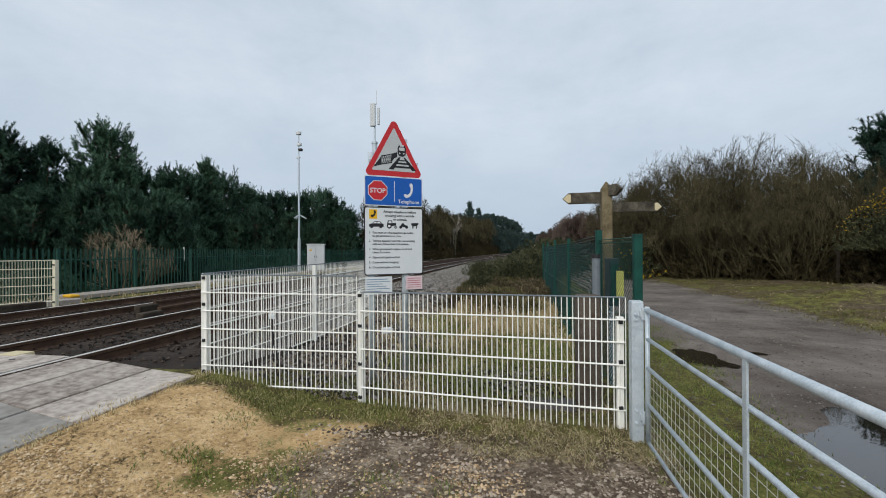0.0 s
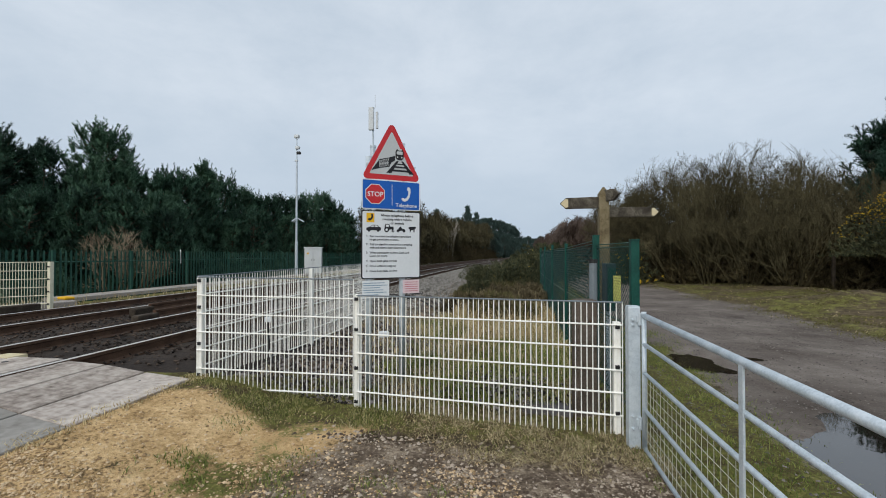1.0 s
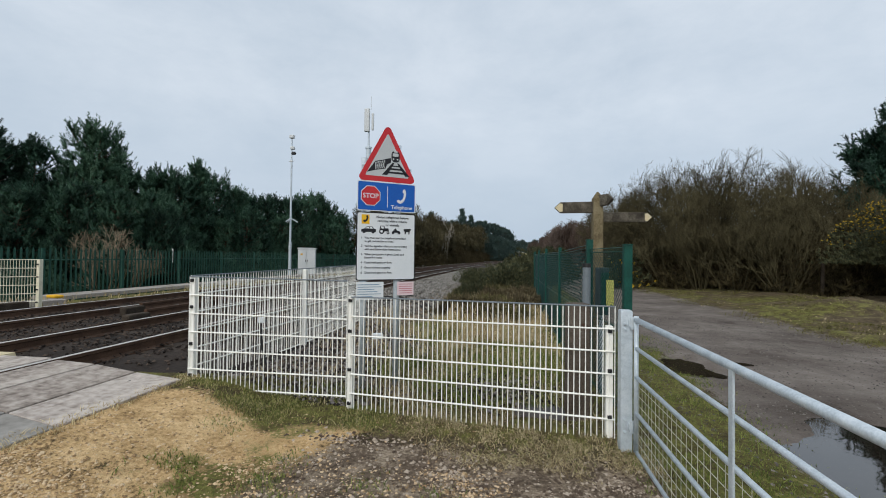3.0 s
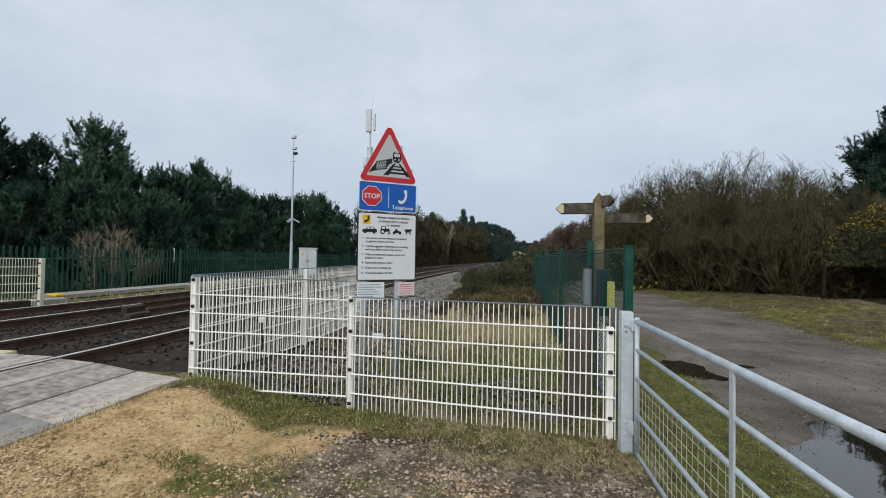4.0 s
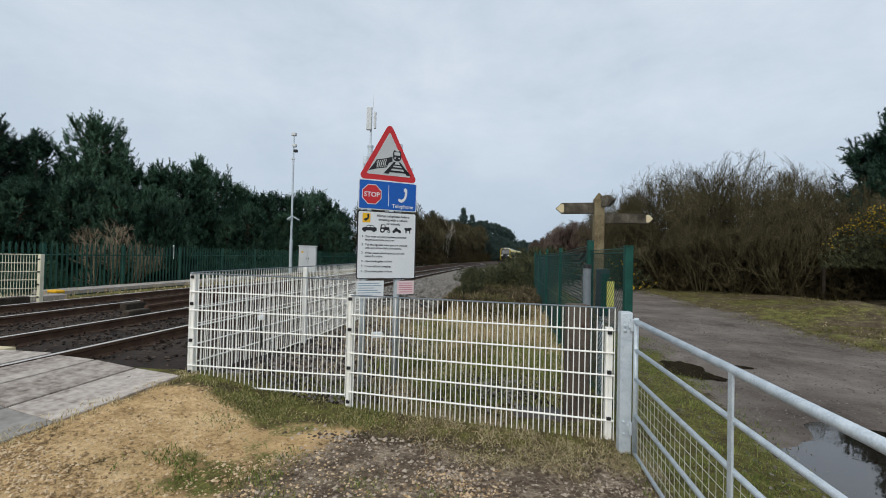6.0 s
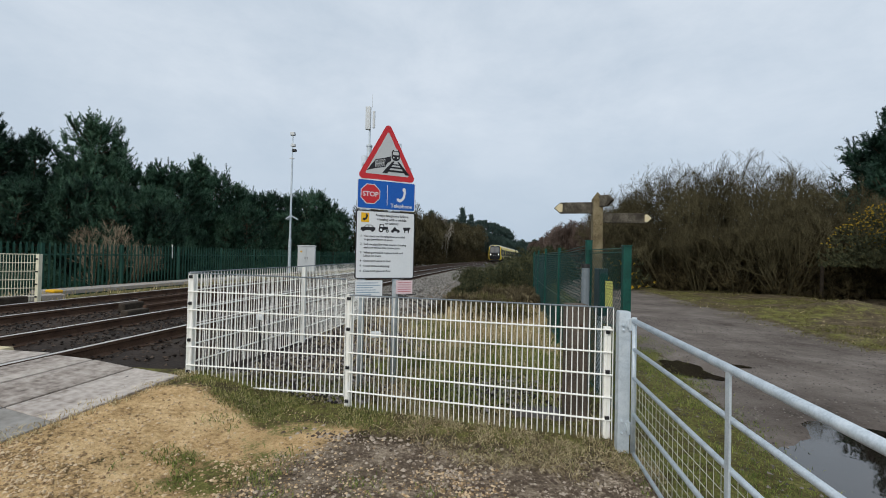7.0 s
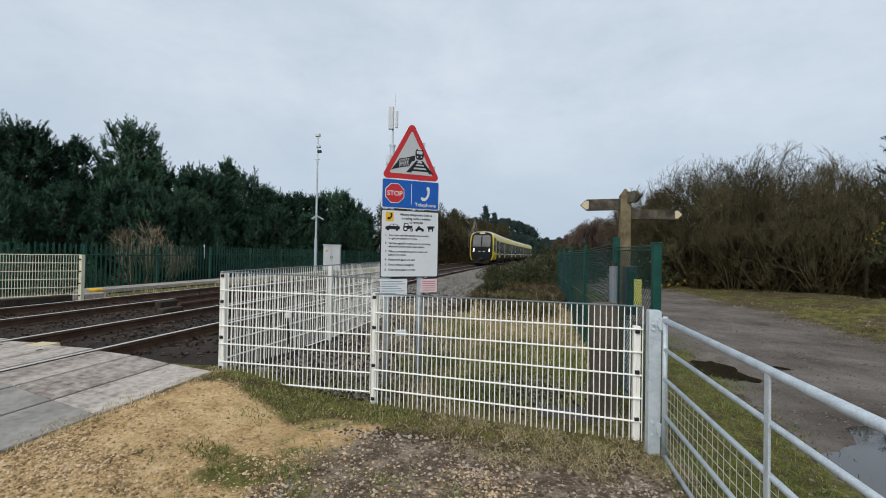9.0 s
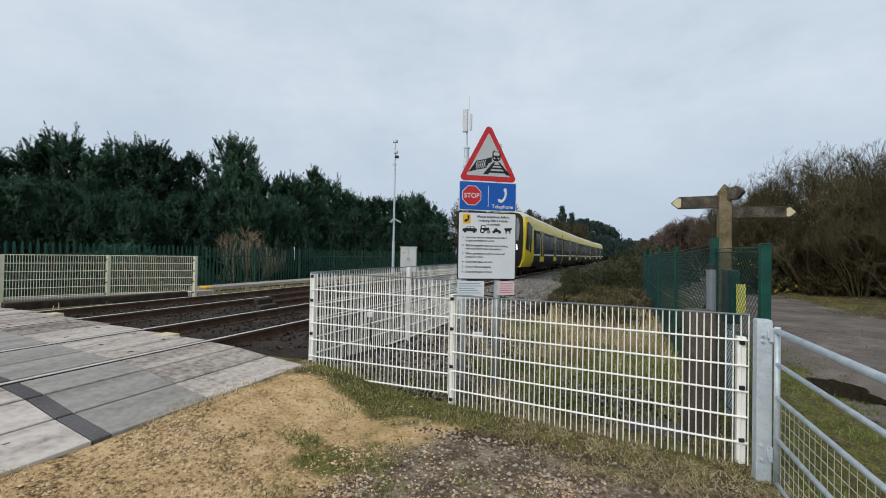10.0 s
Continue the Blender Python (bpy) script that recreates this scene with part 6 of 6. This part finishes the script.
    g = [mound("gorse_bush", 100 + i, 1.15, 1.15, 1900, M_gorse, G, "gorse beside the line", 0.12, 13, M_gorse_bloom, 0.005) for i in range(2)]
    planted(g, [(0.35, 17.2, 0, 1.05, 0), (-0.65, 18.6, 1, 0.95, 60), (0.9, 19.8, 1, 1.15, 20), (1.4, 25, 0, 1.4, 100), (0.1, 22.5, 0, 1.1, 160), (-1.6, 24, 1, 0.85, 10), (2.6, 29, 1, 1.95, 40), (1.0, 30, 0, 1.35, 210), (4.2, 35, 0, 2.1, 20), (2.5, 40, 1, 1.3, 70), (-0.9, 15.0, 0, 0.6, 30), (5.5, 60, 1, 1.8, 0), (8.5, 85, 0, 1.9, 0), (14, 130, 1, 2.4, 20), (18, 160, 0, 2.6, 20)])
    h = [mound("heather_clump", 110 + i, 0.5, 0.9, 700, M_heather if i else M_moor, "low brown and green heather clump", "heather beside the line", 0.12, 11) for i in range(2)]
    planted(h, [(random.uniform(-1.0 - 0.02 * i, 0.8), random.uniform(9.8, 17.5), i % 2, random.uniform(0.65, 1.15), random.uniform(0, 360)) for i in range(34)])
    y1 = mound("gorse_tree", 120, 2.1, 2.2, 5500, M_gorse, "tall leggy gorse in yellow flower", "", 0.14, 9, M_gorse_bloom, 1.0)
    y1.matrix_basis = pose(13.9, 15.7, 1.5)
    rng = np.random.default_rng(7)
    legs = [(np.array([0.3 * i - 0.6, 0.1 * i, -2.3]), np.array([0.55 * i - 1.1, rng.normal(0, 0.4), 1.0]), 0.05, 0.03) for i in range(5)]
    soup("trunk", sticks(legs, 5), M_twig, y1)
    y2 = mound("gorse_bush", 122, 2.2, 1.2, 700, M_gorse, "small gorse bush with yellow flowers beyond the chain-link", "", 0.25, 9, M_gorse_bloom, 0.1)
    y2.matrix_basis = pose(6.55, 24.0, 0.0)
    pr = bushy_pine(130, 8.2, 3.9, "broad dark pine tree behind the bare bushes", 0.25, 3.0, 12, 2.2)
    pr.matrix_basis = pose(20.2, 23.0, 0.1)
    pr["group"] = ""


build_thickets()


def build_wire_fence():
    f = empty("stock_fence", pose(0, 0, 0), "old timber post and wire fence in front of the thicket", "fence")
    pts = [(9.4, 24.2), (10.9, 20.8), (12.6, 18.4), (14.4, 16.8), (16.2, 15.4)]
    for i, (x, y) in enumerate(pts):
        bm = bmesh.new()
        rod(bm, (x, y, -0.2), (x + 0.03, y, 1.55 + 0.1 * (i % 2)), 0.06, 8)
        part("post", bm, M_wood_grey if i == 3 else M_wood_dark, f)
    for z in (0.5, 0.85, 1.2):
        for a, b in zip(pts, pts[1:]):
            bm = bmesh.new()
            rod(bm, (*a, z), (*b, z), 0.0025, 4)
            part("wire", bm, M_rail_rust, f)


build_wire_fence()

# ---- the train: four cars that come round the bend towards the crossing ----
M_tr_yellow = material("yellow_train_paint", [(0.66, 0.50, 0.02), (0.74, 0.58, 0.035)], 0.35, 0, 0.8, 30, 0.0)
M_tr_dark = material("dark_grey_train_paint", [(0.010, 0.011, 0.012), (0.017, 0.018, 0.019)], 0.6, 0, 0.8, 30, 0.0, 0, 0.1)
M_tr_roof = material("pale_train_roof", [(0.56, 0.55, 0.46), (0.68, 0.67, 0.58)], 0.5, 0, 0.8, 20, 0.0)
M_tr_glass = material("dark_train_glass", [(0.006, 0.007, 0.008), (0.010, 0.011, 0.013)], 0.25, 0, 0.5, 10, 0.0, 0, 0.05)
M_tr_white = material("white_train_stripe", [(0.72, 0.72, 0.70), (0.8, 0.8, 0.78)], 0.4, 0, 0.8, 30, 0.0)
M_tr_under = material("train_underframe", [(0.015, 0.013, 0.012), (0.035, 0.03, 0.027)], 0.9, 0, 3, 30, 0.2)


M_tr_screen = material("windscreen_glass", [(0.035, 0.04, 0.045), (0.05, 0.056, 0.062)], 0.12, 0, 0.5, 10, 0.0, 0, 0.22)


def lamp_material():
    m = bpy.data.materials.new("lit_headlamp")
    m.use_nodes = True
    b = m.node_tree.nodes["Principled BSDF"]
    b.inputs["Emission Color"].default_value, b.inputs["Emission Strength"].default_value = (1.0, 0.98, 0.92, 1), 2.2
    return m


M_lamp = lamp_material()
SIDE = [(1.22, 0.55), (1.36, 0.85), (1.40, 1.15), (1.40, 2.75), (1.37, 3.08), (1.28, 3.36), (1.08, 3.56), (0.66, 3.68), (0.0, 3.73)]
RING = SIDE + [(-x, z) for x, z in SIDE[-2::-1]]
CAR, GAP = 15.3, 0.4


def nose(x, z, k):
    """Where a point of the section stands on the rounded, raked front; k runs from 0 at the tip to 1."""
    rake = 0.12 * max(0, 1.0 - z) + 0.55 * max(0.0, (z - 1.35) / 2.45) ** 1.6
    y = k * 1.1 * (1 - rake / 1.25) + rake
    w = 0.86 + 0.14 * math.sqrt(max(0.0, 1 - (1 - k) ** 2))
    return x * w, y, z - 0.05 * (1 - k) * (1 if z > 3 else 0)


def build_car(front, back):
    c = empty("train_car", pose(0, 0, 0), "yellow and dark grey electric train car with a black front" if front else "yellow and dark grey electric train car", "train car", "cars of the train")
    n = len(RING)
    rings = []
    if front:
        for k in (0, 0.1, 0.25, 0.5, 0.75, 1.0):
            rings.append([nose(x, z, k) for x, z in RING])
    else:
        rings.append([(x, 0.0, z) for x, z in RING])
    rings.append([(x, 3.0, z) for x, z in RING])
    rings.append([(x, CAR, z) for x, z in RING])
    verts = [p for r in rings for p in r]
    faces = [(j * n + i, j * n + i + 1, (j + 1) * n + i + 1, (j + 1) * n + i) for j in range(len(rings) - 1) for i in range(n - 1)]
    faces += [((j + 1) * n, (j + 1) * n + n - 1, j * n + n - 1, j * n) for j in range(len(rings) - 1)]
    faces += [tuple(range(n - 1, -1, -1)), tuple(range((len(rings) - 1) * n, len(rings) * n))]
    mesh_object("body", verts, faces, M_tr_yellow, c, False)
    # roof shell
    top = [p for p in RING if p[1] > 3.25]
    y0 = 2.0 if front else 0.02
    rv = [(x, y, z + 0.012) for y in (y0, CAR - 0.02) for x, z in top]
    k = len(top)
    mesh_object("roof", rv, [(i, i + 1, k + i + 1, k + i) for i in range(k - 1)], M_tr_roof, c)["label"] = "pale roof"
    for s in (-1, 1):
        x = s * 1.412
        bm = bmesh.new()
        y0 = 2.1 if front else 0.05
        low = [(s * (px + 0.012), pz) for px, pz in ((1.22, 0.53), (1.36, 0.85), (1.40, 1.15), (1.40, 1.22))]
        bm.free()
        lp = mesh_object("lower_panel", [(px, py, pz) for py in (y0, CAR - 0.05) for px, pz in low], [(0, 1, 5, 4), (1, 2, 6, 5), (2, 3, 7, 6)], M_tr_dark, c)
        lp["label"] = "dark grey lower panel"
        bm = bmesh.new()
        box(bm, (0.040, CAR - 0.05 - y0, 0.09), (x, (CAR - 0.05 + y0) / 2, 1.24), None, 0.003)
        part("stripe", bm, M_tr_white, c, "white stripe")
        bm = bmesh.new()
        box(bm, (0.024, CAR - 0.1 - y0, 1.45), (x, (CAR - 0.1 + y0) / 2, 1.98), None, 0.004)
        part("window_band", bm, M_tr_dark, c, "dark grey window band")
        doors = (4.8, 10.7)
        edges = [y0 + 0.55] + [v for d in doors for v in (d - 0.8, d + 0.8)] + [CAR - 0.7]
        for a, b in zip(edges[::2], edges[1::2]):
            m = max(1, round((b - a) / 1.9))
            for i in range(m):
                w = (b - a) / m
                bm = bmesh.new()
                box(bm, (0.030, w - 0.12, 0.92), (x, a + w * (i + 0.5), 2.08), None, 0.004)
                part("window", bm, M_tr_glass, c, "dark tinted window")
        for d in doors:
            for q in (-0.34, 0.34):
                bm = bmesh.new()
                box(bm, (0.05, 0.64, 2.06), (x, d + q, 1.83), None, 0.01)
                dr = part("door", bm, M_tr_yellow, c, "yellow sliding door")
                bm = bmesh.new()
                box(bm, (0.056, 0.5, 1.62), (x, d + q, 1.95), None, 0.01)
                part("door_window", bm, M_tr_glass, dr)
    for y in (2.4, CAR - 2.4):
        bm = bmesh.new()
        box(bm, (1.9, 2.7, 0.34), (0, y, 0.52), None, 0.04)
        part("bogie", bm, M_tr_under, c)
        for dy in (-0.95, 0.95):
            for x in (-0.752, 0.752):
                bm = bmesh.new()
                rod(bm, (x - 0.06, y + dy, 0.42), (x + 0.06, y + dy, 0.42), 0.415, 20)
                part("wheel", bm, M_tr_under, c)
    bm = bmesh.new()
    box(bm, (2.3, 6.5, 0.5), (0, CAR / 2, 0.6), None, 0.04)
    part("underframe_box", bm, M_tr_under, c)
    if back:
        bm = bmesh.new()
        box(bm, (2.3, GAP + 0.1, 2.7), (0, CAR + GAP / 2, 2.1), None, 0.05)
        part("gangway", bm, M_tr_under, c, "black gangway bellows")
    if front:
        def face(name, outline_pts, lift, mat, label="", parent=None):
            """A shell on the nose: a grid over x and z, lifted off the body."""
            xs = np.linspace(-1, 1, 13)
            v, f = [], []
            for z, w in outline_pts:
                for t in xs:
                    x = t * w
                    _, y, zz = nose(0, z, 0.04 * abs(t) ** 4)
                    v.append((x, y - lift, zz))
            m = len(xs)
            for j in range(len(outline_pts) - 1):
                for i in range(m - 1):
                    f.append((j * m + i, j * m + i + 1, (j + 1) * m + i + 1, (j + 1) * m + i))
            o = mesh_object(name, v, f, mat, parent or c, True)
            if label:
                o["label"] = label
            return o
        face("front_mask", [(0.57, 0.98), (0.75, 1.08), (1.0, 1.15), (1.4, 1.18), (1.95, 1.19), (2.4, 1.18), (2.8, 1.16), (3.1, 1.14), (3.35, 1.08), (3.5, 0.96), (3.6, 0.78), (3.65, 0.5)], 0.05, M_tr_dark, "black front mask")
        for side in (-1, 1):
            pane = [(2.0, 0.95), (2.4, 0.98), (2.8, 0.97), (3.1, 0.93), (3.28, 0.84)]
            v = [(side * (0.06 + (w - 0.06) * t), nose(0, z, 0)[1] - 0.075, z) for z, w in pane for t in (0, 0.5, 1)]
            f = [(j * 3 + i, j * 3 + i + 1, j * 3 + i + 4, j * 3 + i + 3) for j in range(4) for i in range(2)]
            mesh_object("windscreen", v, f, M_tr_screen, c, True)["label"] = "dark glass windscreen"
        tops = [p for p in RING if p[1] > 3.2]
        fv = [(x * 1.012, y, z + 0.014) for x, y, z in [nose(x, z, k) for k in (0, 0.25, 0.5, 1.0) for x, z in tops]]
        fv += [(x * 1.012, 2.0, z + 0.014) for x, z in tops]
        w = len(tops)
        mesh_object("front_roof", fv, [(j * w + i, j * w + i + 1, (j + 1) * w + i + 1, (j + 1) * w + i) for j in range(4) for i in range(w - 1)], M_tr_roof, c)["label"] = "pale roof over the cab"
        bm = bmesh.new()
        rod(bm, (0, nose(0, 1.7, 0)[1] - 0.09, 1.7), (0, nose(0, 3.3, 0)[1] - 0.09, 3.3), 0.03, 6)
        part("centre_pillar", bm, M_tr_dark, c)
        for s in (-1, 1):
            bm = bmesh.new()
            box(bm, (0.1, 0.06, 0.3), (s * 0.84, nose(0, 1.66, 0)[1] - 0.06, 1.66), Euler((0.12, s * -0.14, 0)).to_matrix(), 0.02)
            part("headlamp", bm, M_lamp, c, "lit white headlamp")
            bm = bmesh.new()
            box(bm, (0.05, 1.1, 1.55), (s * 1.37, 0.9, 2.2), Euler((-0.2, 0, s * -0.035)).to_matrix(), 0.01)
            part("cab_window", bm, M_tr_glass, c, "narrow dark cab side window")
        bm = bmesh.new()
        box(bm, (0.55, 0.05, 0.12), (0, nose(0, 3.5, 0)[1] - 0.04, 3.5), Euler((-0.5, 0, 0)).to_matrix(), 0.02)
        part("destination_display", bm, M_tr_white, c, "pale destination display")
        for x, z, w, h in ((-0.22, 1.52, 0.26, 0.05), (0.26, 1.52, 0.3, 0.06)):
            bm = bmesh.new()
            box(bm, (w, 0.02, h), (x, nose(0, z, 0)[1] - 0.06, z), None, 0.004)
            part("marking", bm, M_cabinet, c, "pale marking bar")
        bm = bmesh.new()
        box(bm, (0.42, 0.5, 0.32), (0, -0.1, 0.72), None, 0.05)
        box(bm, (1.7, 0.5, 0.3), (0, 0.22, 0.36), None, 0.05)
        part("coupler", bm, M_tr_under, c)
    return c


CARS = [build_car(True, True), build_car(False, True), build_car(False, True), build_car(False, False)]


def motions():
    """The train runs down the near track at a steady pace."""
    mid = (RAILS[0] + RAILS[1]) / 2
    for i, car in enumerate(CARS):
        rows = []
        for k in range(21):
            t = 0.5 * k
            s = 22.9 + 22.6 * (10 - t) + i * (CAR + GAP)
            xa, xb = mid + bend(s), mid + bend(s + CAR)
            rows.append((t, pose(xa, s, RAIL_Z, 0, 0, -math.degrees(math.atan2(xb - xa, CAR)))))
        walk(car, rows)


motions()
